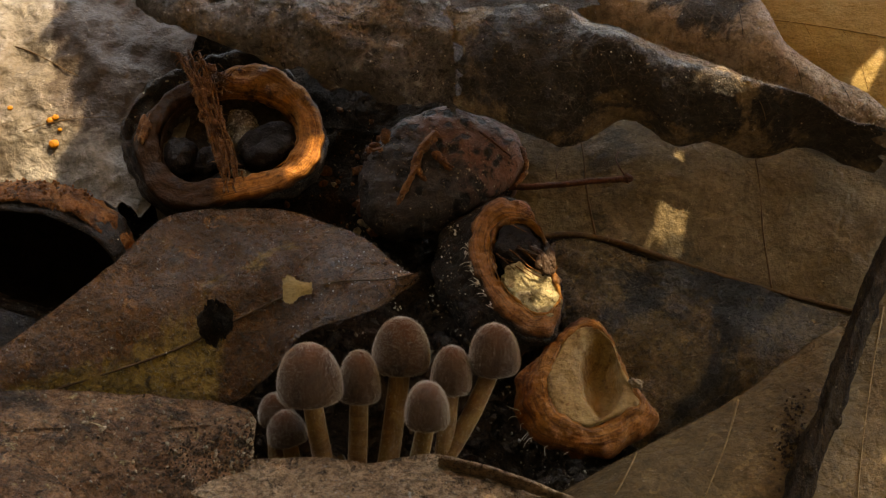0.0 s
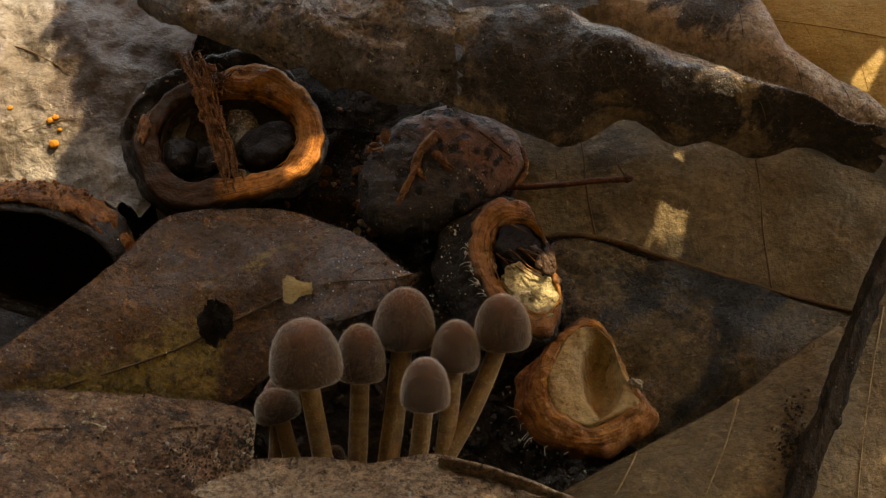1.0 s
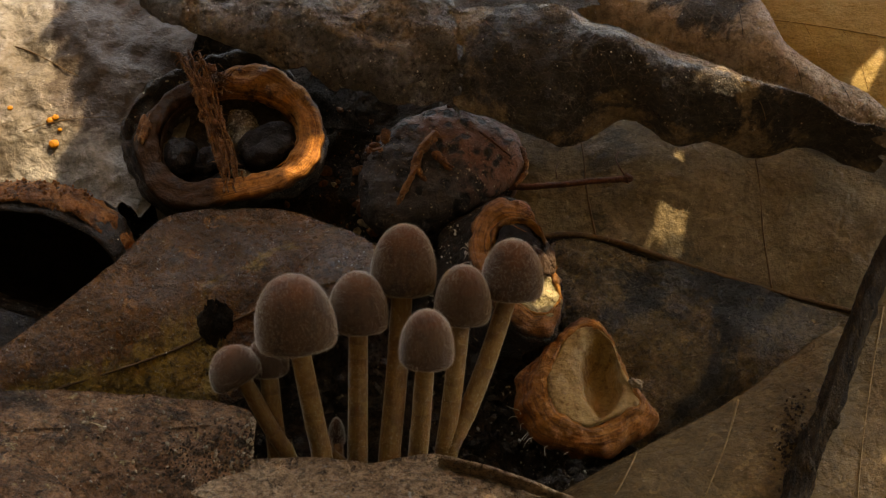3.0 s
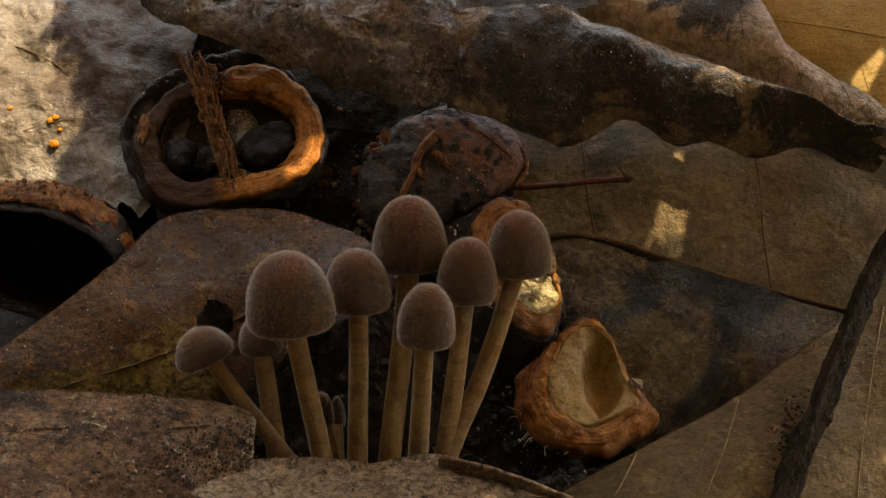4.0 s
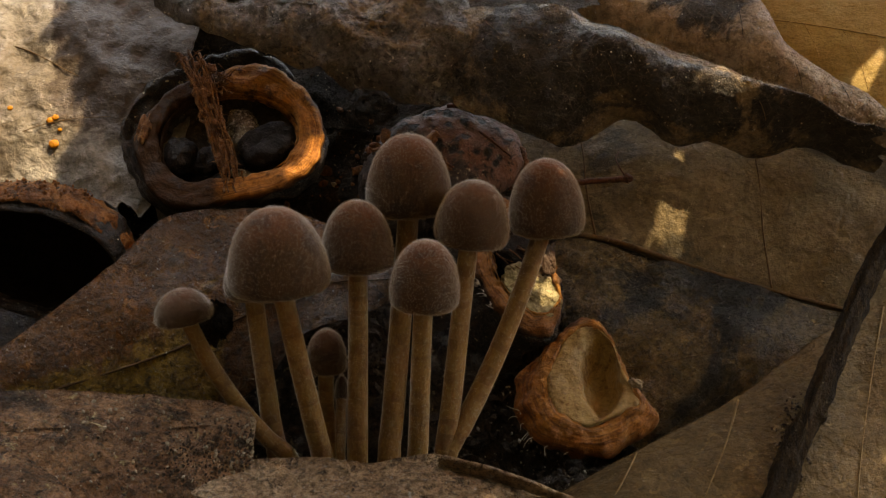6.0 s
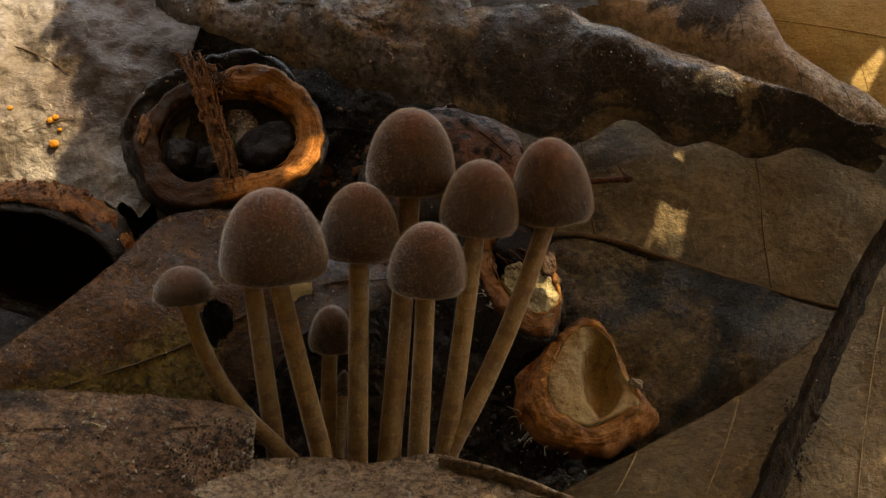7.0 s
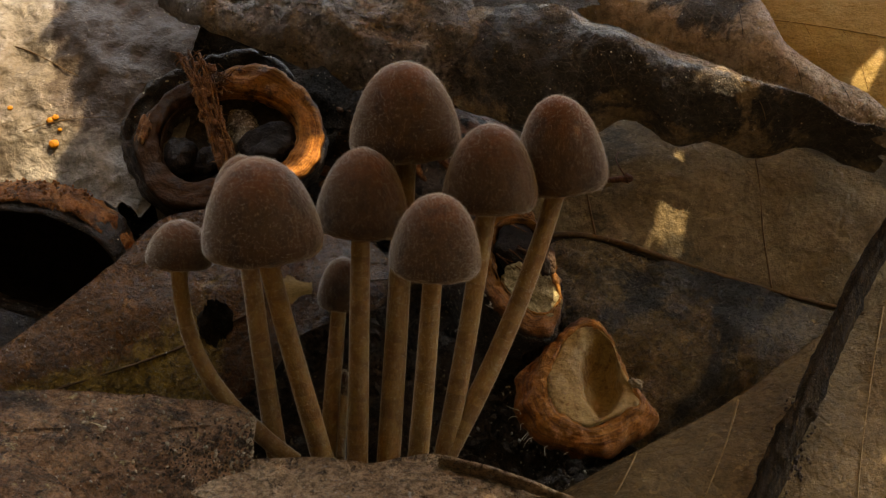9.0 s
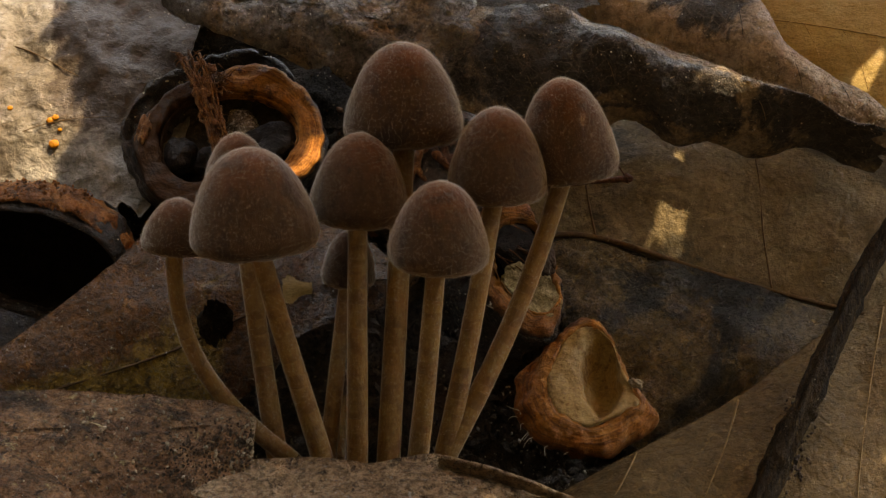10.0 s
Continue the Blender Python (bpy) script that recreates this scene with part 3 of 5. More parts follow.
slate = Leaf([(-0.0545, 0.0785, 0.0140), (-0.0396, 0.0765, 0.0170), (-0.0257, 0.0751, 0.0190), (-0.0121, 0.0751, 0.0190), (0.0016, 0.0759, 0.0170)],
             [(-0.0538, 0.0743, 0.0150), (-0.0470, 0.0682, 0.0165), (-0.0390, 0.0643, 0.0175), (-0.0321, 0.0620, 0.0180), (-0.0253, 0.0595, 0.0180), (-0.0204, 0.0569, 0.0180), (-0.0137, 0.0553, 0.0175), (-0.0080, 0.0529, 0.0170), (-0.0018, 0.0541, 0.0160), (0.0027, 0.0536, 0.0145)], 0.003, 0.0030, 0.012, 0.03, (0, -0.001), seed=10, frill=(0.0006, 5), tear=0.015)
slate_leaf = slate.build("dead_leaf", M_SLATE, "slate-dark crumpled leaf overhanging the ring-shaped nut", mid=(0.35, 0.45), veins=4, vein_material=M_SLATE, vein_size=0.0002)
rolled = Leaf([(-0.0006, 0.0703, 0.0180), (0.0045, 0.0705, 0.0190), (0.0170, 0.0701, 0.0200), (0.0256, 0.0669, 0.0200), (0.0350, 0.0628, 0.0200), (0.0453, 0.0588, 0.0200), (0.0528, 0.0546, 0.0195), (0.0620, 0.0500, 0.0190), (0.0752, 0.0460, 0.0170)],
              [(-0.0021, 0.0544, 0.0155), (0.0063, 0.0518, 0.0150), (0.0144, 0.0494, 0.0135), (0.0207, 0.0476, 0.0120), (0.0255, 0.0493, 0.0120), (0.0304, 0.0515, 0.0125), (0.0347, 0.0506, 0.0125), (0.0394, 0.0474, 0.0120), (0.0442, 0.0478, 0.0120), (0.0494, 0.0465, 0.0115), (0.0551, 0.0457, 0.0115), (0.0609, 0.0468, 0.0115), (0.0657, 0.0465, 0.0115), (0.0713, 0.0435, 0.0110), (0.0780, 0.0421, 0.0100)], 0.006, 0.0020, 0.012, 0.02, (0, -0.001), seed=11, frill=(0.0004, 6.5), swell=0.16)
rolled.build("dead_leaf", M_DARK, "long curled leaf, black with tan patches, over the bank", nu=150, nv=70)
for u0 in (0.12, 0.3, 0.48, 0.66, 0.82):
    rolled.vein("vein", [(u0, 0.05), (u0 + 0.03, 0.35), (u0 + 0.05, 0.65), (u0 + 0.06, 0.95)], 0.00008, M_DARK)
front = Leaf([(-0.0754, -0.0002, 0.0170), (-0.0591, -0.0007, 0.0180), (-0.0429, -0.0021, 0.0190), (-0.0314, -0.0038, 0.0180), (-0.0296, -0.0055, 0.0170)],
             [(-0.0712, -0.0299, 0.0240), (-0.0560, -0.0299, 0.0240), (-0.0412, -0.0274, 0.0220), (-0.0305, -0.0213, 0.0200), (-0.0291, -0.0144, 0.0190)], 0.003, 0.0016, 0.012, 0.012, seed=12)
front.build("dead_leaf", M_FRONT, "dusty brown dead leaf strewn with grit in front of the mushrooms", mid=(0.3, 0.2), veins=3, vein_material=M_FRONT, vein_size=0.0001)
front.vein("curled_edge", [(0.985, 0.02), (0.992, 0.2), (0.988, 0.4), (0.992, 0.6)], 0.0004, M_LIP)
corner = Leaf([(-0.0726, -0.0116, 0.0260), (-0.0655, -0.0139, 0.0260), (-0.0601, -0.0172, 0.0260), (-0.0555, -0.0212, 0.0260)],
              [(-0.0704, -0.0313, 0.0280), (-0.0637, -0.0313, 0.0280), (-0.0587, -0.0313, 0.0280), (-0.0537, -0.0313, 0.0280)], 0.002, 0.001, 0.01, 0.03, seed=13)
corner.build("dead_leaf", M_FRONT, "torn brown leaf corner lying on the dusty leaf", nu=60, nv=40)
for u0 in (0.35, 0.6, 0.8):
    corner.vein("vein", [(u0, 0.03), (u0 - 0.04, 0.3), (u0 - 0.1, 0.7)], 0.00014, M_FRONT)
lip = Leaf([(-0.0390, -0.0153, 0.0200), (-0.0291, -0.0137, 0.0200), (-0.0186, -0.0135, 0.0210), (-0.0103, -0.0144, 0.0210), (-0.0012, -0.0130, 0.0210), (0.0066, -0.0150, 0.0210), (0.0144, -0.0176, 0.0200), (0.0204, -0.0198, 0.0190)],
           [(-0.0388, -0.0324, 0.0260), (-0.0280, -0.0324, 0.0260), (-0.0179, -0.0327, 0.0270), (-0.0099, -0.0327, 0.0270), (-0.0012, -0.0327, 0.0270), (0.0064, -0.0324, 0.0260), (0.0139, -0.0320, 0.0250), (0.0199, -0.0317, 0.0240)], 0.002, 0.0009, 0.01, 0.01, (0.0008, 0), seed=14)
lip.build("dead_leaf", M_LIP, "pale brown leaf with a rough edge before the mushroom stems", nu=140)
for u0 in (0.15, 0.35, 0.55, 0.78):
    lip.vein("vein", [(u0, 0.03), (u0 + 0.02, 0.3), (u0 + 0.05, 0.6)], 0.0002, M_LIP)

fold = Leaf([(-0.0016, -0.0141, 0.0245), (0.0057, -0.0158, 0.0248), (0.0134, -0.0184, 0.0245), (0.0206, -0.0212, 0.0235)],
            [(-0.0014, -0.0152, 0.0230), (0.0057, -0.0172, 0.0232), (0.0134, -0.0198, 0.0230), (0.0206, -0.0225, 0.0220)], 0.0012, 0.0004, 0.006, 0.06, seed=33)
fold_ob = fold.build("fold", M_LIP, "", nu=70, nv=18, thick=0.0006)
fold_ob.parent, fold_ob.matrix_basis = lip.ob, Matrix.Translation(fold.centre - lip.centre)
del fold_ob["category"]

# ---- dark belt added all round, beyond the view, to block low sky light ----


def build_sky_blocker():
    """A ragged dark belt added to shape the light: arching overhead before the bank, low behind it, open towards the
    sun.
    """
    verts, n, rows = [], 120, 14
    for layer in (0.0, 0.05):
        for j in range(rows):
            for i in range(n):
                a = 2 * math.pi * i / n
                front_side = 0.5 - 0.5 * math.sin(a)
                sunny = math.exp(-(1 - math.cos(a - math.pi / 2 + SUN_AZ)) / 0.15)
                top = (0.2 + 1.1 * front_side ** 1.5 + 0.6 * (0.5 - 0.5 * math.cos(a)) ** 1.5) * (1 - 0.45 * sunny) * (1 + 0.15 * rough((math.cos(a), math.sin(a), 0), 0.2, 9))
                arch = 0.62 * front_side ** 1.2 * (1 - 0.95 * sunny) * (j / (rows - 1)) ** 2
                r = 1.3 - arch + layer + 0.12 * rough((math.cos(a), math.sin(a), j * 0.15), 0.25, 7)
                verts.append((r * math.cos(a), r * math.sin(a), -0.06 + top * j / (rows - 1)))
    k = rows * n
    faces = grid_faces(rows, n, 0, True) + [f[::-1] for f in grid_faces(rows, n, k, True)]
    top = (rows - 1) * n
    faces += [(top + i, top + (i + 1) % n, k + top + (i + 1) % n, k + top + i) for i in range(n)]
    tagged(new("backdrop", mesh("backdrop", verts, faces, M_OLIVE)), "unseen dark belt added round the forest floor to block sky light", "undergrowth", kind="structure")


build_sky_blocker()

# ---- unseen foliage added overhead to block the sun, with gaps aimed at the sunlit spots ----
GAPS = [((-0.0758, 0.0761, 0.0050), 0.0050), ((-0.0742, 0.0632, 0.0050), 0.004), ((-0.0680, 0.0540, 0.0050), 0.0030), ((-0.0745, 0.0495, 0.0050), 0.0060),
        ((-0.0230, 0.0462, 0.0095), 0.0017), ((0.0384, 0.0404, 0.0050), 0.0019),
        ((0.0740, 0.0615, 0.0060), 0.0006), ((0.0158, 0.0192, 0.0105), 0.0004)]


def build_dapple_foliage():
    side = TO_SUN.orthogonal().normalized()
    other = TO_SUN.cross(side)
    holes = []
    for p, r in GAPS:
        q = BANK @ Vector(p)
        holes.append((q.dot(side), q.dot(other), r))
    rnd = random.Random(8)
    verts, faces = [], []
    mid = Vector((0, 0.03, 0.03))
    a0, b0, reach, step = mid.dot(side), mid.dot(other), 0.115, 0.0035
    n = int(reach / step)
    for i in range(-n, n + 1):
        for j in range(-n, n + 1):
            a, b = a0 + (i + rnd.uniform(-0.4, 0.4)) * step, b0 + (j + rnd.uniform(-0.4, 0.4)) * step
            size = rnd.uniform(0.0055, 0.008)
            if math.hypot(a - a0, b - b0) > reach or any(math.hypot(a - x, b - y) < r + size * 0.55 for x, y, r in holes):
                continue
            c = side * a + other * b + TO_SUN * (0.15 + 0.012 * rnd.random())
            tilt = (TO_SUN + 0.5 * Vector((rnd.uniform(-1, 1), rnd.uniform(-1, 1), rnd.uniform(-1, 1)))).to_track_quat("Z", "Y").to_matrix() @ Matrix.Rotation(rnd.uniform(0, 6.3), 3, "Z")
            k = len(verts)
            for s in range(5):
                t = s / 4
                w = size * 0.42 * math.sin(math.pi * (0.08 + 0.9 * t)) ** 0.8
                for v in (-1, 0, 1):
                    verts.append(c + tilt @ Vector((v * w, (t - 0.5) * 2 * size * 0.8, abs(v) * w * 0.3 - 0.2 * size * (t - 0.5) ** 2)))
            faces += grid_faces(5, 3, k)
    tagged(new("foliage", mesh("foliage", verts, faces, M_CANOPY)), "unseen yellowing foliage added overhead to dapple the sun", "foliage", kind="stuff")


build_dapple_foliage()

# ---- nuts ----


def lathe(name, profile, ax, ay, material, seed, lump=0.0006, size=0.006, sides=64, bend=None):
    """Turned shape: profile of (radius 0..1, height in metres), stretched to ax by ay, made lumpy."""
    verts = []
    for r, z, *off in profile:
        dx, dy = off or (0, 0)
        for k in range(sides):
            a = 2 * math.pi * k / sides
            p = Vector((r * ax * math.cos(a) + dx, r * ay * math.sin(a) + dy, z))
            d = p.normalized() if p.length > 1e-6 else Vector((0, 0, 1))
            p += d * lump * rough(p, size, seed, 4)
            if bend:
                p = bend(p, a)
            verts.append(p)
    return mesh(name, verts, grid_faces(len(profile), sides, 0, True), material)


def dome(r0, z0, r1, z1, n, power=2.0):
    """Quarter-round profile from the rim (r0, z0) to the pole (r1, z1)."""
    return [(r1 + (r0 - r1) * math.cos(math.pi / 2 * i / n) ** (2 / power), z0 + (z1 - z0) * math.sin(math.pi / 2 * i / n)) for i in range(n + 1)]


def lump(name, sx, sy, sz, material, seed, bumpy=0.18):
    bm = bmesh.new()
    bmesh.ops.create_icosphere(bm, subdivisions=4, radius=1)
    for v in bm.verts:
        v.co *= 1 + bumpy * rough(v.co, 0.8, seed, 4)
        v.co = Vector((v.co.x * sx, v.co.y * sy, v.co.z * sz))
    me = bpy.data.meshes.new(name)
    bm.to_mesh(me)
    bm.free()
    me.polygons.foreach_set("use_smooth", [True] * len(me.polygons))
    me.materials.append(material)
    return me


def thing(name, label, category, place):
    ob = new(name)
    ob.empty_display_size = 0.005
    ob.matrix_world = place
    return tagged(ob, label, category)


def rounded(radii, a):
    """A closed outline given by its radii at even angles, smooth between them."""
    n = len(radii)
    x = (a / (2 * math.pi) * n) % n
    i = int(x)
    f = x - i
    p = [radii[(i + k) % n] for k in (-1, 0, 1, 2)]
    return 0.5 * (2 * p[1] + (p[2] - p[0]) * f + (2 * p[0] - 5 * p[1] + 4 * p[2] - p[3]) * f * f + (3 * p[1] - p[0] - 3 * p[2] + p[3]) * f ** 3)


def blend(a, b, k):
    return [x + (y - x) * k for x, y in zip(a, b)]


def loft(name, loops, material, seed, bumpy=0.0004, size=0.004, sides=112, steps=4):
    """A skin over closed outlines in millimetres: (radii, scale, height, shift x, shift y), the first one outermost."""
    verts, uvs = [], []
    rows = (len(loops) - 1) * steps + 1
    for i in range(rows):
        for k in range(sides):
            a = 2 * math.pi * k / sides
            way = [(s * rounded(r, a) * math.cos(a) + dx, s * rounded(r, a) * math.sin(a) + dy, z) for r, s, z, dx, dy in loops]
            verts.append(curve(way, i / (rows - 1)) * 0.001)
            uvs.append((k / sides, i / (rows - 1)))
    me = mesh(name, verts, grid_faces(rows, sides, 0, True), material, uvs)
    push = [v.normal * bumpy * rough(v.co, size, seed, 5) for v in me.vertices]
    for v, d in zip(me.vertices, push):
        v.co += d
    me.update()
    return me


RING_OUT = (16.3, 15.6, 15.5, 15.3, 13.7, 12.9, 13.8, 14.5, 16.2, 16.4, 16.9, 15.2, 12.7, 12.4, 13.8, 15.9)
RING_IN = (11.9, 11.7, 10.7, 9.6, 9.2, 9.4, 10.5, 11.5, 12.1, 12.3, 11.8, 9.5, 8.3, 8.4, 9.3, 11.0)


def ring_nut():
    """Nut sawn across: black husk, orange ring of wood, wet hollow with seeds and a bundle of fibres."""
    nut = thing("nut", "cut nut with orange ring rim, black husk and dark seeds inside", "nut", BANK @ Matrix.Translation((-0.0366, 0.0503, 0.0092)))
    o, i = RING_OUT, RING_IN
    part("husk", loft("husk", [(o, 0.90, -0.9, 0, 0), (o, 0.99, -1.1, 0, 0), (o, 1.03, -2.5, 0, 0), (o, 0.98, -5, 0, 0), (o, 0.7, -8, 0, 0), (o, 0.05, -9, 0, 0)], M_HUSK, 2, 0.0008, 0.003), nut, "black crumbling husk")
    part("outer_husk", loft("outer_husk", [(o, 0.84, -3.2, -1.0, 1.2), (o, 0.95, -1.2, -1.8, 2.4), (o, 1.0, -0.5, -2.0, 2.9), (o, 1.03, -1.2, -2.0, 3.0), (o, 1.03, -3.0, -1.8, 2.6), (o, 0.85, -6.5, -1.0, 1.5)], M_HUSK, 3, 0.0012, 0.0035), nut, "black outer husk")
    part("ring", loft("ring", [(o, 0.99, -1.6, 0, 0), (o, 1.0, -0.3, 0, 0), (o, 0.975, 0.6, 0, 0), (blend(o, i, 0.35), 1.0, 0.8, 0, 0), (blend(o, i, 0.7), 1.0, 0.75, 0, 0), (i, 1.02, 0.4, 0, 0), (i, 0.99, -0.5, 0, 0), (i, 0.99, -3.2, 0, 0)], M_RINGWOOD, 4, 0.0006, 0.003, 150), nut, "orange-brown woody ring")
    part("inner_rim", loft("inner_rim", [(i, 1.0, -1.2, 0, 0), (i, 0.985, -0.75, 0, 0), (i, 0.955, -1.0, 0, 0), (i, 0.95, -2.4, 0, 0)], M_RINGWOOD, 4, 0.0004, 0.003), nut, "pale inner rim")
    part("hollow", loft("hollow", [(i, 1.0, -1.6, 0, 0), (i, 0.96, -3.5, 0, 0), (i, 0.8, -5.2, 0, 0), (i, 0.4, -6.2, 0, 0), (i, 0.02, -6.4, 0, 0)], M_LINING, 5, 0.0006), nut, "wet dark hollow")
    part("seed", lump("seed", 0.0050, 0.0040, 0.0034, M_SEED, 3, 0.30), nut, "black shrivelled seed", pose(0.0066, -0.0008, -0.0022, 0, 0, 28))
    part("seed", lump("seed", 0.0029, 0.0034, 0.0030, M_SEED, 5, 0.25), nut, "black shrivelled seed", pose(-0.0084, -0.0026, -0.0022, 0, 0, 10))
    part("seed", lump("seed", 0.0026, 0.0024, 0.0024, M_SEED, 7, 0.25), nut, "black shrivelled seed", pose(-0.0033, -0.0038, -0.0018, 0, 0, 60))
    part("kernel", lump("kernel", 0.0028, 0.0050, 0.0024, M_KERNEL, 8), nut, "wet glistening kernel", pose(0.0022, 0.0028, -0.0036, 0, 0, 14))
    part("kernel", lump("kernel", 0.0030, 0.0012, 0.0012, M_KERNEL, 9), nut, "wet glistening kernel", pose(0.0030, -0.0062, -0.0034, 0, 0, -30))
    part("crust", lump("crust", 0.0011, 0.0034, 0.0012, M_FIBRE, 19, 0.6), nut, "yellowish crumbling crust", pose(-0.0146, 0.0008, 0.0004, 0, 0, -12))
    rnd = random.Random(4)
    way = [Vector((-0.0078, 0.0152, 0.0034)), Vector((-0.0050, 0.0098, 0.0030)), Vector((-0.0026, 0.0020, 0.0020)), Vector((0.0004, -0.0064, 0.0008)), Vector((0.0006, -0.0118, 0.0014))]
    for i in range(34):
        x = rnd.uniform(-0.0020, 0.0020)
        start, stop = (rnd.uniform(0.0, 0.5), rnd.uniform(0.55, 0.85)) if i < 30 else (0.6, 1.0)
        pts = [curve(way, start + (stop - start) * k / 4) + Vector((x * (1.0 - 0.4 * k / 4) + rnd.uniform(-5e-4, 5e-4), 0, rnd.uniform(-6e-4, 6e-4))) for k in range(5)]
        part("fibre", tube_mesh("fibre", pts, (rnd.uniform(0.00012, 0.00040), rnd.uniform(0.00008, 0.00026)), M_FIBRE, 6, 26, 1.0, i), nut)
    for i in range(130):
        c = curve(way, rnd.random() * 0.85) + Vector((rnd.gauss(0, 0.0012), 0, rnd.uniform(-0.0002, 0.0009)))
        if i < 80:
            c = Vector((-0.0048 + rnd.uniform(-0.0022, 0.0048), 0.0098 + rnd.uniform(-0.0030, 0.0016), 0.0022 + rnd.uniform(-0.0008, 0.0008)))
        e = c + Vector((rnd.uniform(-0.0020, 0.0020), rnd.uniform(-0.0012, 0.0016), rnd.uniform(-0.0004, 0.0010)))
        part("fibre", tube_mesh("fibre", [c, (c + e) / 2 + Vector((rnd.uniform(-6e-4, 6e-4), rnd.uniform(-6e-4, 6e-4), 0.0004)), e], (0.00014, 0.00005), M_FIBRE, 5, 8, 0.4, i), nut)
    for i in range(12):
        c = curve(way, rnd.uniform(0.15, 0.8)) + Vector((rnd.gauss(0, 0.0013), 0, 0.0003))
        part("chip", lump("chip", rnd.uniform(4e-4, 9e-4), rnd.uniform(5e-4, 0.0014), 4e-4, M_FIBRE, 60 + i, 0.6), nut, "", Matrix.Translation(c))
    return nut


def hollow_nut():
    """Big empty shell at the edge: rusty crusted back over a mouth whose shade is painted black."""
    nut = thing("nut", "empty dark nut shell with rusty crusted back and mouth painted shade-black", "nut", BANK @ Matrix.Translation((-0.0680, 0.0264, 0.0085)) @ pose(0, 0, 0, 54, 0, -12))
    ax, ay = 0.0152, 0.0098
    part("husk", lathe("husk", [(0.99, 0.0), (1.05, -0.0008)] + dome(1.07, -0.002, 0.0, -0.019, 14), ax, ay, M_HUSK, 12, 0.0010, 0.004, 90), nut, "black husk")
    part("lip", lathe("lip", [(1.05, -0.0012), (1.03, 0.0004), (0.98, 0.0007), (0.94, 0.0001), (0.93, -0.002)], ax, ay, M_HUSK, 13, 0.0005), nut)
    part("hollow", lathe("hollow", [(0.95, -0.0006)] + dome(0.94, -0.0015, 0.0, -0.017, 10), ax, ay, M_HOLLOW_SHADE, 14, 0.0004), nut, "hollow painted black as its own shade")

    def ragged_edge(p, a):
        """Only the upper back is crusted; elsewhere the crust dips under the husk."""
        top = math.exp(-((a - 1.75) / 0.85) ** 4)
        k = 0.90 + 0.10 * top + 0.02 * rough(p, 0.004, 3)
        return Vector((p.x * k, p.y * k, p.z))
    profile = [(1.09, -0.0006), (1.12, -0.0008), (1.16, -0.0018), (1.18, -0.0035), (1.17, -0.0055), (1.12, -0.0080), (1.04, -0.0100), (0.94, -0.0118), (0.82, -0.0130)]
    part("crust", lathe("crust", profile, ax, ay, M_CRUST, 21, 0.0011, 0.0022, 120, ragged_edge), nut, "rust-orange crust")

    def spot(rnd):
        a, (r, z) = rnd.uniform(1.15, 2.5), rnd.choice(profile[1:7])
        return nut.matrix_world @ Vector((r * ax * math.cos(a), r * ay * math.sin(a), z + rnd.uniform(-0.0008, 0.0008)))
    return spot


DOME = (14.1, 14.8, 13.8, 12.9, 12.4, 11.8, 12.1, 12.2, 13.8, 15.1, 16.0, 13.3, 11.0, 9.8, 10.1, 12.3)


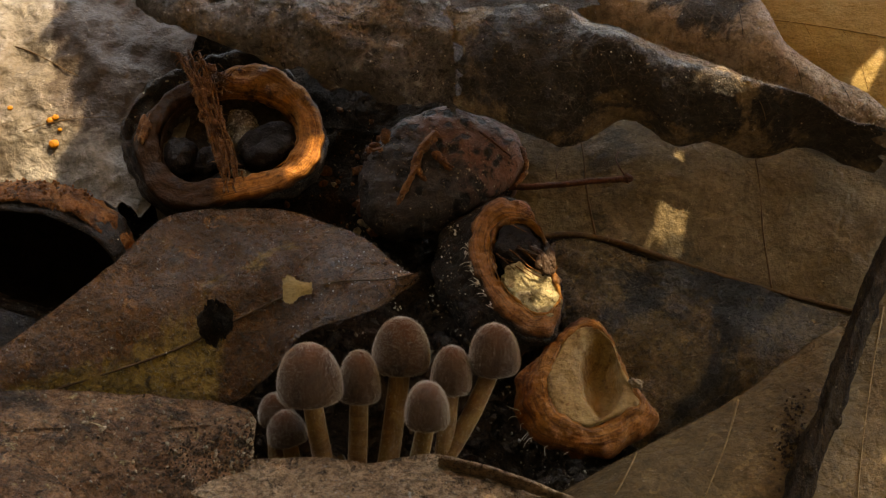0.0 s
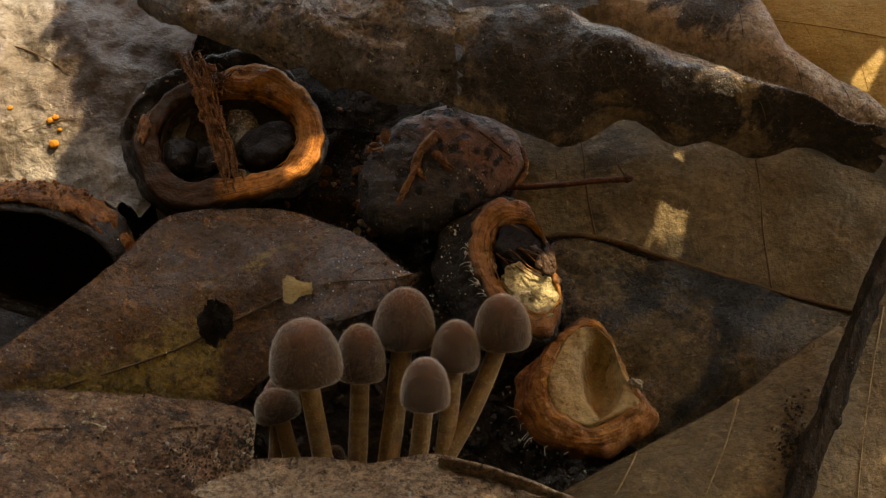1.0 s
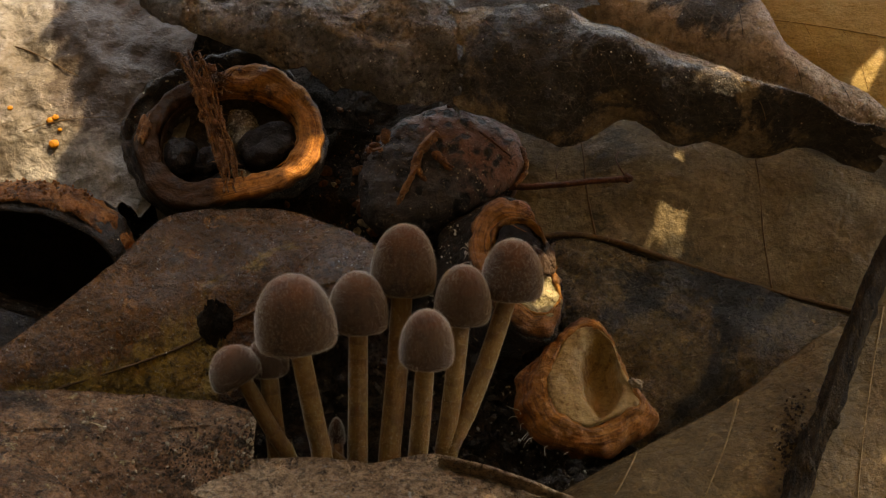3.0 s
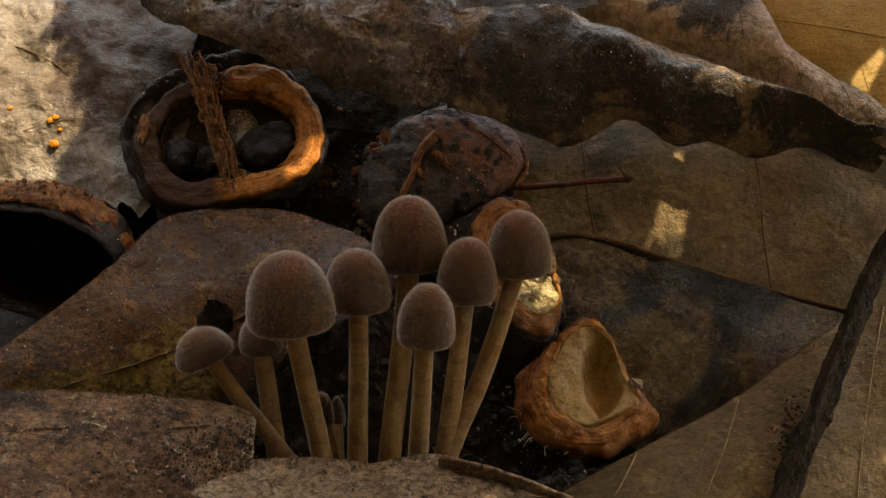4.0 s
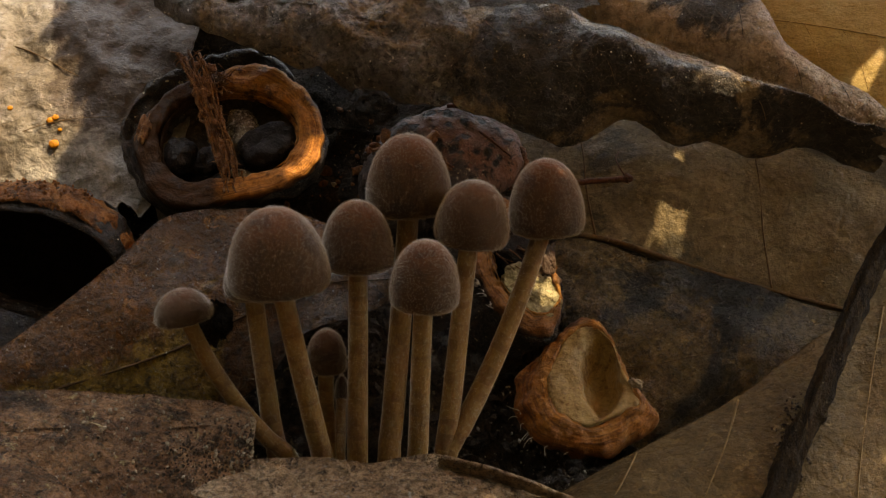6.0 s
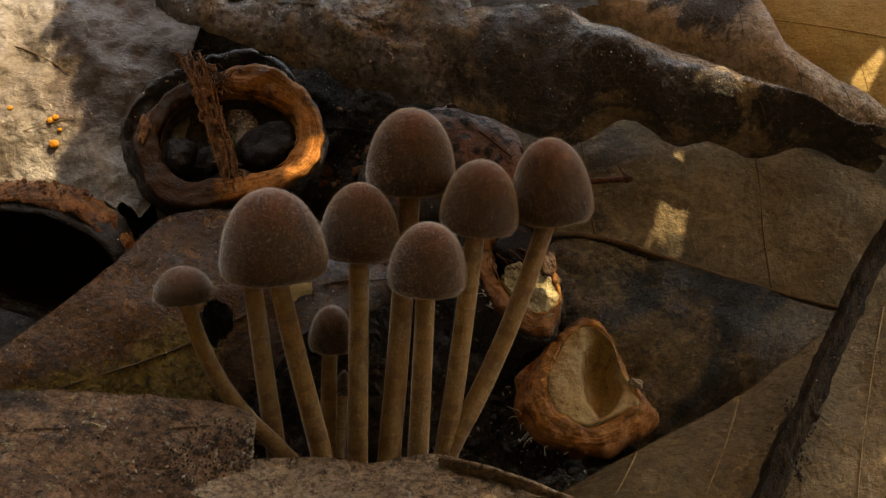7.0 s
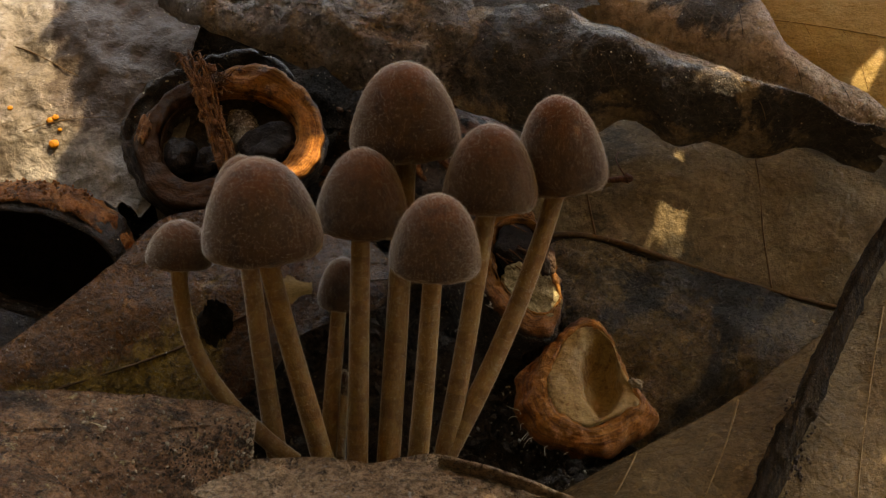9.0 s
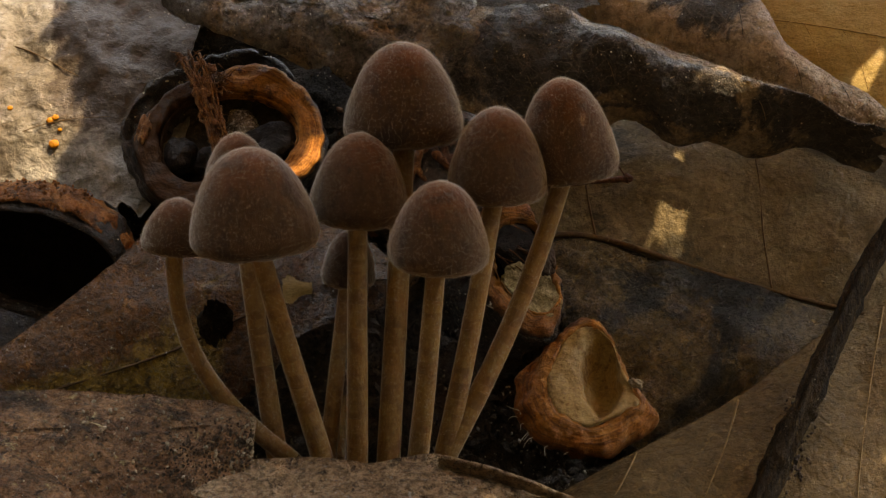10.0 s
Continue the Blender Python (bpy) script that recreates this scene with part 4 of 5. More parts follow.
def domed_nut():
    """Half shell with its round back up, pitted and dusted with grit, a splinter across a crack in it."""
    nut = thing("nut", "dark brown half nut shell, domed side up, dusted with grit", "nut", BANK @ Matrix.Translation((-0.0001, 0.0455, 0.0060)))
    d = DOME
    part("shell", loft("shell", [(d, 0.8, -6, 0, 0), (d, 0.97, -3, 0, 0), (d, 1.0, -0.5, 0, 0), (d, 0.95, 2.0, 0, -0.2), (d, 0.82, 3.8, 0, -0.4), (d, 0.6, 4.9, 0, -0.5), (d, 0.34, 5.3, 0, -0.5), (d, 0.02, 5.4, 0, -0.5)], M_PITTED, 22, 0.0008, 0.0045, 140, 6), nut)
    o = Vector((-0.0001, 0.0455, 0.0060))

    def stick(name, pts, radii, material, seed, label=""):
        part(name, tube_mesh(name, [Vector(p) - o for p in pts], radii, material, 8, 30, 0.5, seed, 0.2), nut, label)
    stick("splinter", ((-0.0010, 0.0494, 0.0118), (-0.0036, 0.0462, 0.0124), (-0.0045, 0.0430, 0.0120), (-0.0062, 0.0392, 0.0112), (-0.0085, 0.0350, 0.0092)), (0.0008, 0.00045), M_FIBRE, 4, "light brown splinter")
    stick("splinter", ((-0.0016, 0.0490, 0.0114), (-0.0040, 0.0456, 0.0120), (-0.0050, 0.0420, 0.0118)), (0.0010, 0.0005), M_FIBRE, 8, "light brown splinter")
    stick("splinter", ((-0.0046, 0.0430, 0.0118), (-0.0036, 0.0412, 0.0117), (-0.0024, 0.0400, 0.0112)), (0.0007, 0.0002), M_FIBRE, 9)
    stick("splinter", ((-0.0014, 0.0456, 0.0116), (-0.0002, 0.0440, 0.0117), (0.0014, 0.0424, 0.0114)), (0.0008, 0.0003), M_FIBRE, 5)
    stick("splinter", ((0.0000, 0.0446, 0.0117), (0.0004, 0.0436, 0.0119), (0.0018, 0.0430, 0.0114)), (0.0005, 0.0002), M_FIBRE, 6)
    stick("twiglet", ((0.0008, 0.0560, 0.0098), (0.0050, 0.0552, 0.0108), (0.0098, 0.0536, 0.0108), (0.0146, 0.0522, 0.0096)), (0.0005, 0.0003), M_REDTWIG, 6, "thin red-brown twig end")
    stick("twiglet", ((0.0062, 0.0502, 0.0112), (0.0086, 0.0480, 0.0112), (0.0116, 0.0456, 0.0106)), (0.00028, 0.00015), M_REDTWIG, 7)
    stick("broken_edge", ((0.0133, 0.0490, 0.0076), (0.0140, 0.0462, 0.0078), (0.0138, 0.0435, 0.0080), (0.0122, 0.0412, 0.0082)), (0.0006, 0.0004), M_FIBRE, 11, "pale broken edge of the shell")
    rnd = random.Random(21)
    for i in range(16):
        a, r = rnd.uniform(2.6, 4.6), rnd.uniform(0.8, 1.0)
        c = Vector((0.0135 * r * math.cos(a), 0.0118 * r * math.sin(a), 0.0052 * math.sqrt(max(0, 1 - r * r)) + 0.0008))
        part("chip", lump("chip", rnd.uniform(4e-4, 0.0010), rnd.uniform(4e-4, 0.0012), 5e-4, M_FIBRE if i % 3 == 0 else M_HUSK, 80 + i, 0.6), nut, "", Matrix.Translation(c))
    return nut


SPLIT_OUT = (6.2, 6.1, 6.9, 8.9, 12.3, 12.2, 10.4, 8.7, 7.4, 7.0, 7.4, 8.9, 11.6, 14.0, 10.1, 7.4)
SPLIT_IN = (5.8, 5.7, 6.4, 8.0, 8.3, 7.9, 5.9, 4.2, 3.8, 3.7, 3.9, 4.9, 6.5, 9.7, 9.5, 6.5)


def split_nut():
    """Nut broken open on the slant: thick brown ring, black kernel, wedge of yellow flesh."""
    nut = thing("nut", "broken nut with brown woody ring and yellow flesh inside", "nut", BANK @ Matrix.Translation((0.0122, 0.0247, 0.0110)))
    o, i = SPLIT_OUT, SPLIT_IN
    part("husk", loft("husk", [(o, 0.98, 0.0, 0, 0), (o, 1.04, -0.8, -0.3, 0), (o, 1.06, -2.5, -2.0, 0), (o, 1.04, -5.0, -5.0, -0.5), (o, 0.9, -7.5, -6.4, -0.5), (o, 0.6, -10, -6.5, -0.5), (o, 0.05, -11, -6.5, -0.5)], M_HUSK, 32, 0.0009, 0.0035, 120, 5), nut, "black crumbling husk")
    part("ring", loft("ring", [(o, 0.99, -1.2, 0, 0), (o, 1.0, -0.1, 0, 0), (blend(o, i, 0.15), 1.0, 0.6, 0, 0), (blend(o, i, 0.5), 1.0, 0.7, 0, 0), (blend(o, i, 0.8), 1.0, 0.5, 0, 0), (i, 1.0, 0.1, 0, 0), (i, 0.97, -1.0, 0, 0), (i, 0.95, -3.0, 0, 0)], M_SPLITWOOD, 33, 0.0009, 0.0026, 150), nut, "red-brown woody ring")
    part("inner_rim", loft("inner_rim", [(i, 1.06, 0.25, 0, 0), (i, 1.03, 0.65, 0, 0), (i, 0.98, 0.35, 0, 0), (i, 0.95, -0.8, 0, 0)], M_NUTWOOD, 33, 0.0006, 0.003), nut, "orange inner edge")
    part("hollow", loft("hollow", [(i, 1.0, -0.8, 0, 0), (i, 0.9, -2.4, 0, 0), (i, 0.5, -3.6, 0, 0), (i, 0.02, -3.9, 0, 0)], M_HOLLOW_SHADE, 34, 0.0004), nut, "hollow painted black as its own shade")
    f = (4.3, 3.8, 3.8, 3.9, 5.2, 5.1, 3.2, 2.8, 2.5, 3.1, 4.8, 5.2)
    part("flesh", loft("flesh", [(f, 1.05, -2.5, 2.3, -4.9), (f, 1.14, -0.5, 2.3, -4.9), (f, 1.12, 0.2, 2.3, -4.9), (f, 1.0, 0.5, 2.3, -4.9), (f, 0.5, 0.15, 2.3, -5.0), (f, 0.02, 0.0, 2.3, -5.0)], M_FLESH, 35, 0.0007, 0.0022), nut, "pale yellow flesh")
    part("kernel", lump("kernel", 0.0036, 0.0042, 0.0024, M_SEED, 36, 0.35), nut, "black kernel", pose(-0.0004, 0.0040, -0.0012, 0, 0, 20))
    part("kernel", lump("kernel", 0.0022, 0.0026, 0.0020, M_SEED, 38, 0.35), nut, "black kernel", pose(0.0030, 0.0026, -0.0010, 0, 0, 0))
    for x, y, a, b, turn, seed in ((0.0034, 0.0020, 0.0016, 0.0007, -42, 37), (0.0046, -0.0002, 0.0014, 0.0022, 14, 39), (0.0020, 0.0016, 0.0018, 0.0005, -30, 40), (0.0054, 0.0012, 0.0008, 0.0024, 10, 42)):
        part("chip", lump("chip", a, b, 0.0009, M_SPLITWOOD, seed, 0.5), nut, "brown woody chip", pose(x, y, 0.0009, 0, 0, turn))
    rnd = random.Random(9)
    for k in range(10):
        c = Vector((-0.003 + rnd.uniform(-0.001, 0.005), rnd.uniform(-0.001, 0.008), 0.0012))
        part("fibre", tube_mesh("fibre", [c, c + Vector((0.001, -0.0010, 0.0004)), c + Vector((0.0028, -0.0020 + rnd.uniform(-0.001, 0.001), 0.0001))], (0.00013, 0.00006), M_FIBRE, 5, 8, 0.4, k), nut)
    for k in range(26):
        a = rnd.uniform(2.7, 4.3)
        r = rounded(o, a) * 0.001
        c = Vector((r * math.cos(a), r * math.sin(a), 0.0))
        e = c + Vector((rnd.uniform(-0.0020, 0.0004), rnd.uniform(-0.0012, 0.0012), rnd.uniform(-0.0004, 0.0008)))
        part("mould_thread", tube_mesh("mould_thread", [c, (c + e) / 2 + Vector((0, rnd.uniform(-4e-4, 4e-4), 0.0004)), e], (0.00010, 0.00004), M_MOULD, 5, 8, 0.4, k), nut)
    return nut


HALF_OUT = (6.6, 6.2, 7.1, 9.8, 12.8, 11.0, 10.1, 11.0, 11.9, 12.0, 12.0, 11.4, 11.2, 11.2, 11.2, 11.5)
HALF_IN = (6.2, 5.6, 6.4, 8.7, 10.2, 8.9, 7.3, 6.7, 6.7, 6.8, 7.4, 7.0, 7.2, 6.7, 6.7, 8.2)
HALF_PIT = (3.0, 3.2, 3.8, 5.4, 7.0, 5.6, 4.0, 3.4, 3.2, 3.4, 4.1, 5.6, 7.4, 6.2, 4.6, 3.4)


def half_nut():
    """Half a nut, hollow up: rusty layered rind, deep pale tan cup open on one side."""
    nut = thing("nut", "orange-brown half nut with pale tan hollow cup", "nut", BANK @ Matrix.Translation((0.0238, 0.0036, 0.0105)))
    o, i = HALF_OUT, HALF_IN
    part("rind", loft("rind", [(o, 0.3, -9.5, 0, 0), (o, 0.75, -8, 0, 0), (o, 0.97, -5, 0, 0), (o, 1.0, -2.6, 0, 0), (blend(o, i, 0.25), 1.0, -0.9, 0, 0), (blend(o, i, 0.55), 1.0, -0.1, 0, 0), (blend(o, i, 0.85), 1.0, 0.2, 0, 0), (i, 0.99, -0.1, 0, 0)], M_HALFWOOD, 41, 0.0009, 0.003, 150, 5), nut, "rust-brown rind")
    p = HALF_PIT
    part("cup", loft("cup", [(i, 1.03, -0.4, 0, 0), (i, 1.0, 0.25, 0, 0), (blend(i, p, 0.3), 1.0, 0.35, 0.5, 0.5), (blend(i, p, 0.75), 1.0, 0.0, 1.3, 1.3), (p, 1.0, -0.7, 1.8, 1.6), (p, 0.86, -2.4, 1.9, 1.6), (p, 0.6, -4.1, 1.9, 1.6), (p, 0.3, -4.9, 1.9, 1.6), (p, 0.02, -5.1, 1.9, 1.6)], M_CUP, 42, 0.0005, 0.004, 120, 5), nut, "pale tan cup")
    part("chip", lump("chip", 0.0012, 0.0007, 0.0007, M_CRUMB, 44, 0.5), nut, "grey crumb on the rim", pose(0.0073, -0.0002, 0.0006, 0, 0, -20))
    rnd = random.Random(12)
    for k in range(9):
        a = rnd.uniform(3.4, 4.4)
        r = rounded(o, a) * 0.001
        c = Vector((r * math.cos(a), r * math.sin(a), rnd.uniform(-0.004, -0.002)))
        d = Vector((c.x, c.y, 0)).normalized()
        e = c + d * rnd.uniform(0.0008, 0.0022) + Vector((rnd.uniform(-0.001, 0.001), rnd.uniform(-0.001, 0.001), rnd.uniform(0, 0.001)))
        part("rootlet", tube_mesh("rootlet", [c, (c + e) / 2 + Vector((rnd.uniform(-5e-4, 5e-4), rnd.uniform(-5e-4, 5e-4), 0.0003)), e], (0.00007, 0.00004), M_MOULD, 5, 8, 0.2, k), nut)
    return nut


ring_nut()
crust_spot = hollow_nut()
domed_nut()
split_nut()
half_nut()

# ---- twigs ----


def dark_twig():
    t = thing("twig", "black ridged dead twig leaning across the leaves", "twig", BANK @ Matrix.Translation((0.0632, 0.0042, 0.0180)))
    pts = [Vector(p) - Vector((0.0632, 0.0042, 0.0180)) for p in ((0.0807, 0.0380, 0.0140), (0.0722, 0.0233, 0.0160), (0.0659, 0.0091, 0.0180), (0.0605, -0.0044, 0.0200), (0.0556, -0.0152, 0.0210), (0.0512, -0.0274, 0.0220))]
    part("stalk", tube_mesh("stalk", pts, (0.0017, 0.0020), M_TWIG, 44, 160, 0.22, 3, 0.17), t)
    for q, r in (((0.0604, -0.0070, 0.0212), 0.0012), ((0.0557, -0.0155, 0.0222), 0.0016), ((0.0537, -0.0193, 0.0222), 0.0014)):
        part("knot", lump("knot", r, r * 1.3, r * 0.8, M_TWIG, int(r * 1e5), 0.4), t, "", Matrix.Translation(Vector(q) - Vector((0.0632, 0.0042, 0.0180))))
    return t


def red_twig():
    t = thing("twig", "thin red-brown twig with a knobbly end", "twig", BANK @ Matrix.Translation((0.0217, 0.0417, 0.0080)))
    o = Vector((0.0217, 0.0417, 0.0080))
    part("stalk", tube_mesh("stalk", [Vector(p) - o for p in ((0.0092, 0.0416, 0.0070), (0.0169, 0.0410, 0.0085), (0.0246, 0.0419, 0.0085), (0.0315, 0.0427, 0.0080))], (0.0006, 0.0005), M_REDTWIG, 8, 30, 0.4, 3), t)
    part("knob", lump("knob", 0.0009, 0.0008, 0.0008, M_REDTWIG, 4, 0.4), t, "knobbly end", Matrix.Translation(Vector((0.0313, 0.0427, 0.0080)) - o))
    part("tendril", tube_mesh("tendril", [Vector(p) - o for p in ((0.0311, 0.0427, 0.0085), (0.0300, 0.0444, 0.0090), (0.0295, 0.0465, 0.0085), (0.0302, 0.0481, 0.0080))], (0.00014, 0.00009), M_REDTWIG, 5, 16), t)
    part("tendril", tube_mesh("tendril", [Vector(p) - o for p in ((0.0194, 0.0425, 0.0085), (0.0192, 0.0437, 0.0090), (0.0196, 0.0454, 0.0085))], (0.00012, 0.00008), M_REDTWIG, 5, 12), t)
    return t


dark_twig_ob = dark_twig()
red_twig()

# ---- mushrooms ----
MOVES = []
LABELS = {
    "tall": "tall grey-brown mushroom with velvety bell cap, growing",
    "broad": "mushroom with the broadest velvety grey-brown bell cap, growing",
    "second": "grey-brown bell-capped mushroom on a straight stem, growing",
    "short": "short mushroom with rounded grey-brown cap before the cluster, growing",
    "inner": "red-brown bell-capped mushroom inside the cluster, growing",
    "leaning": "slender mushroom leaning outward on a long stem, growing",
    "bent": "small mushroom on a strongly bent stem, growing upright",
    "hidden": "slim mushroom rising behind the broad cap, growing",
    "tiny": "tiny half-hidden mushroom with brown button cap, growing",
    "small": "small late mushroom with dark brown conical cap, growing",
}
PROFILE = [(0.0, 1.0), (0.15, 0.987), (0.30, 0.95), (0.45, 0.885), (0.58, 0.795), (0.70, 0.68), (0.80, 0.55), (0.885, 0.41), (0.95, 0.27), (0.99, 0.14), (0.985, 0.04), (0.94, -0.03), (0.86, -0.07)]
YOUNG = [(0.0, 1.0), (0.20, 0.985), (0.38, 0.945), (0.54, 0.88), (0.68, 0.79), (0.80, 0.68), (0.89, 0.55), (0.955, 0.41), (0.99, 0.27), (1.0, 0.14), (0.985, 0.03), (0.93, -0.04), (0.84, -0.08)]
SEGMENTS = 20


def outline_table(shape):
    return [curve([(r, z, 0) for r, z in shape], k / 400).to_tuple()[:2] for k in range(401)]


OPEN_BELL, BUD = outline_table(PROFILE), outline_table(YOUNG)


def bell(u, young=0.0):
    """Radius and height of the cap's outline, both 0 to 1; young: 1 for the round bud, 0 for the open bell."""
    x = 400 * min(1, max(0, u))
    i = min(399, int(x))
    f = x - i
    r, z = (OPEN_BELL[i][k] * (1 - f) + OPEN_BELL[i + 1][k] * f for k in (0, 1))
    if young:
        r += young * (BUD[i][0] * (1 - f) + BUD[i + 1][0] * f - r)
        z += young * (BUD[i][1] * (1 - f) + BUD[i + 1][1] * f - z)
    return max(0.0, r), z


def add_down(verts, faces, uvs, spots, rnd, length, width):
    """Fine hairs: one slim triangle each, on (point, normal, v) spots. Returns how many."""
    for p, out, v in spots:
        lean = (out + 0.45 * Vector((rnd.uniform(-1, 1), rnd.uniform(-1, 1), rnd.uniform(-1, 1)))).normalized()
        side = lean.cross(Vector((rnd.uniform(-1, 1), rnd.uniform(-1, 1), rnd.uniform(-1, 1)))).normalized() * width
        k = len(verts)
        verts += [p - side, p + side, p + lean * length * rnd.uniform(0.5, 1.2)]
        uvs += [(0, v)] * 3
        faces.append((k, k + 1, k + 2))
    return len(spots)


def with_down(me, count, normals=None):
    """The last faces of a mesh are its down, with its own material; normals: the smooth skin's own."""
    if normals:
        me.normals_split_custom_set_from_vertices([tuple(v) for v in normals + [Vector()] * (len(me.vertices) - len(normals))])
    me.materials.append(M_DOWN)
    for f in me.polygons[len(me.polygons) - count:]:
        f.material_index = 1
    return me


def cap_plate(um, a0, size, radius, height, seed):
    """One round scale of the cap's skin, centred on its own middle, its rim tucked under its neighbours, with its share of down."""
    tight, shade = 0.72, 0.80
    rc, zc = bell(um)
    (ra, za), (rb, zb) = bell(um - 0.02), bell(um + 0.02)
    speed = max(1e-5, math.hypot((rb - ra) * radius, (zb - za) * height) / (min(1, um + 0.02) - max(0, um - 0.02)))
    rnd = random.Random(seed)

    def facing(u, a):
        u = min(0.985, max(0.005, u))
        (r0, z0), (r1, z1) = bell(u - 0.005), bell(u + 0.005)
        return Matrix.Rotation(a, 3, "Z") @ Vector(((z0 - z1) * height, 0, (r1 - r0) * radius)).normalized()

    def point(far, phi, sunk=0.0):
        du, da = far * math.cos(phi) / speed, far * math.sin(phi) / max(rc * radius, size * 0.8)
        r, z = bell(um + du / tight)
        a = da / tight
        p = Vector(((r * math.cos(a) - rc) * radius, r * math.sin(a) * radius, (z - zc) * height)) * tight
        return p - facing(um + du, da) * sunk, facing(um + du / shade, da / shade), (min(1, max(0, um + du)), a0 + da)
    spin, sides = rnd.uniform(0, 6), 9
    made = [point(0, 0)] + [point(size * k, spin + 2 * math.pi * i / sides + 0.3 * j, sunk) for j, (k, sunk) in enumerate(((0.55, 0.0), (0.92, 0.00002), (1.1, 0.00022))) for i in range(sides)]
    faces = [(0, 1 + i, 1 + (i + 1) % sides) for i in range(sides)]
    faces += [(1 + j * sides + i, 1 + (j + 1) * sides + i, 1 + (j + 1) * sides + (i + 1) % sides, 1 + j * sides + (i + 1) % sides) for j in range(2) for i in range(sides)]
    verts, uvs = [m[0] for m in made], [(m[2][1], m[2][0]) for m in made]
    place = [(bell(u)[0] * math.cos(a) + seed // 1000, bell(u)[0] * math.sin(a)) for u, a in (m[2] for m in made)]
    spots = [(p, out, u) for p, out, (u, _) in (point(size * math.sqrt(rnd.random()) * 0.95, rnd.uniform(0, 6.283)) for _ in range(48))]
    count = add_down(verts, faces, uvs, spots, rnd, 0.00036, 0.000010)
    me = mesh("cap_plate", verts, faces, M_CAP, uvs)
    layer = me.uv_layers.new(name="skin")
    place += [(0, 0)] * (len(verts) - len(place))
    flat = [c for loop in me.loops for c in place[loop.vertex_index]]
    layer.data.foreach_set("uv", flat)
    return with_down(me, count, [m[1] for m in made])


def cap_crown(radius, height, u1, seed):
    n, sides = 6, 24
    verts, uvs, place = [], [], []
    for i in range(n):
        u = u1 * i / (n - 1)
        r, z = bell(u)
        for k in range(sides):
            a = 2 * math.pi * k / sides
            verts.append((r * radius * math.cos(a), r * radius * math.sin(a), (z - 1) * height))
            uvs.append((a, u * 0.6))
            place.append((r * 0.6 * math.cos(a) + seed, r * 0.6 * math.sin(a)))
    faces = grid_faces(n, sides, 0, True)
    rnd = random.Random(3)
    spots = [(Vector(verts[k]), Vector((verts[k][0], verts[k][1], radius * 0.6)).normalized(), 0.0) for k in range(sides, n * sides) for _ in range(3)]
    count = add_down(verts, faces, uvs, spots, rnd, 0.00036, 0.000010)
    me = mesh("crown", verts, faces, M_CAP, uvs)
    layer = me.uv_layers.new(name="skin")
    place += [(0, 0)] * (len(verts) - len(place))
    layer.data.foreach_set("uv", [c for loop in me.loops for c in place[loop.vertex_index]])
    return with_down(me, count)


def gill_disc(radius):
    """The pleated underside."""
    verts, n = [], 48
    for r, z in ((0.12, 0.25), (0.5, 0.30), (0.9, 0.06)):
        for k in range(n):
            a = 2 * math.pi * k / n
            verts.append((r * radius * math.cos(a), r * radius * math.sin(a), z * radius + (0.0004 if k % 2 else 0) * r))
    return mesh("cap", verts, grid_faces(3, n, 0, True), M_STEM)


def stem_segment(radius, length, seed):
    verts, uvs, sides = [], [], 14
    for z, k in ((-0.58, 0.94), (-0.52, 0.99), (-0.4, 1.0), (0.4, 0.995), (0.52, 0.985), (0.58, 0.93)):
        for s in range(sides):
            a = 2 * math.pi * s / sides
            verts.append(Vector((k * radius * math.cos(a), k * radius * math.sin(a), z * length)))
            uvs.append((a, z))
    skin = [Vector((v.x, v.y, 0)).normalized() for v in verts]
    faces = grid_faces(6, sides, 0, True)
    rnd = random.Random(seed)
    spots = []
    for _ in range(210):
        a, z = rnd.uniform(0, 6.283), rnd.uniform(-0.5, 0.5)
        out = Vector((math.cos(a), math.sin(a), 0))
        spots.append((out * radius * 0.98 + Vector((0, 0, z * length)), out, 0.0))
    count = add_down(verts, faces, uvs, spots, rnd, 0.00030, 0.000012)
    return with_down(mesh("stem_segment", verts, faces, M_STEM, uvs), count, skin)


def stem_path(base, top, tilt, bow):
    """Points from the cap down to the base and on into the soil, with the length along them."""
    foot = Vector(base)
    span = (top - foot).length
    up = (top - foot).normalized().lerp(Vector((math.sin(radians(tilt)), 0, math.cos(radians(tilt)))), min(1, max(0.15, 4 * bow)))
    c1 = top - up * span * 0.45
    side = (top.x - foot.x)
    c2 = foot + Vector((side * (0.33 + 1.2 * bow), (top.y - foot.y) * 0.3, (top.z - foot.z) * (0.33 - 0.3 * bow)))
    pts = []
    for i in range(61):
        t = i / 60
        pts.append(top * (1 - t) ** 3 + c1 * 3 * t * (1 - t) ** 2 + c2 * 3 * t * t * (1 - t) + foot * t ** 3)
    down = (pts[-1] - pts[-2]).normalized()
    down = (down + Vector((0, 0, -1.2))).normalized()
    for i in range(80):
        pts.append(pts[-1] + down * 0.001)
    return pts


def along(pts, s):
    for a, b in zip(pts, pts[1:]):
        d = (b - a).length
        if s <= d:
            return a.lerp(b, s / max(d, 1e-9)), (a - b).normalized()
        s -= d
    return pts[-1], (pts[-2] - pts[-1]).normalized()


def even_spots(count, first):
    """Places spread evenly over the cap's skin, along a golden spiral: (u, angle in degrees)."""
    us = [first + (1 - first) * k / 400 for k in range(401)]
    area = [0.0]
    for a, b in zip(us, us[1:]):
        (r0, z0), (r1, z1) = bell(a), bell(b)
        area.append(area[-1] + (r0 + r1) * math.hypot(r1 - r0, (z1 - z0) * 1.6))
    k, out = 0, []
    for i in range(count):
        while area[k] < area[-1] * (i + 0.5) / count:
            k += 1
        out.append((us[k], i * 137.508))
    return out


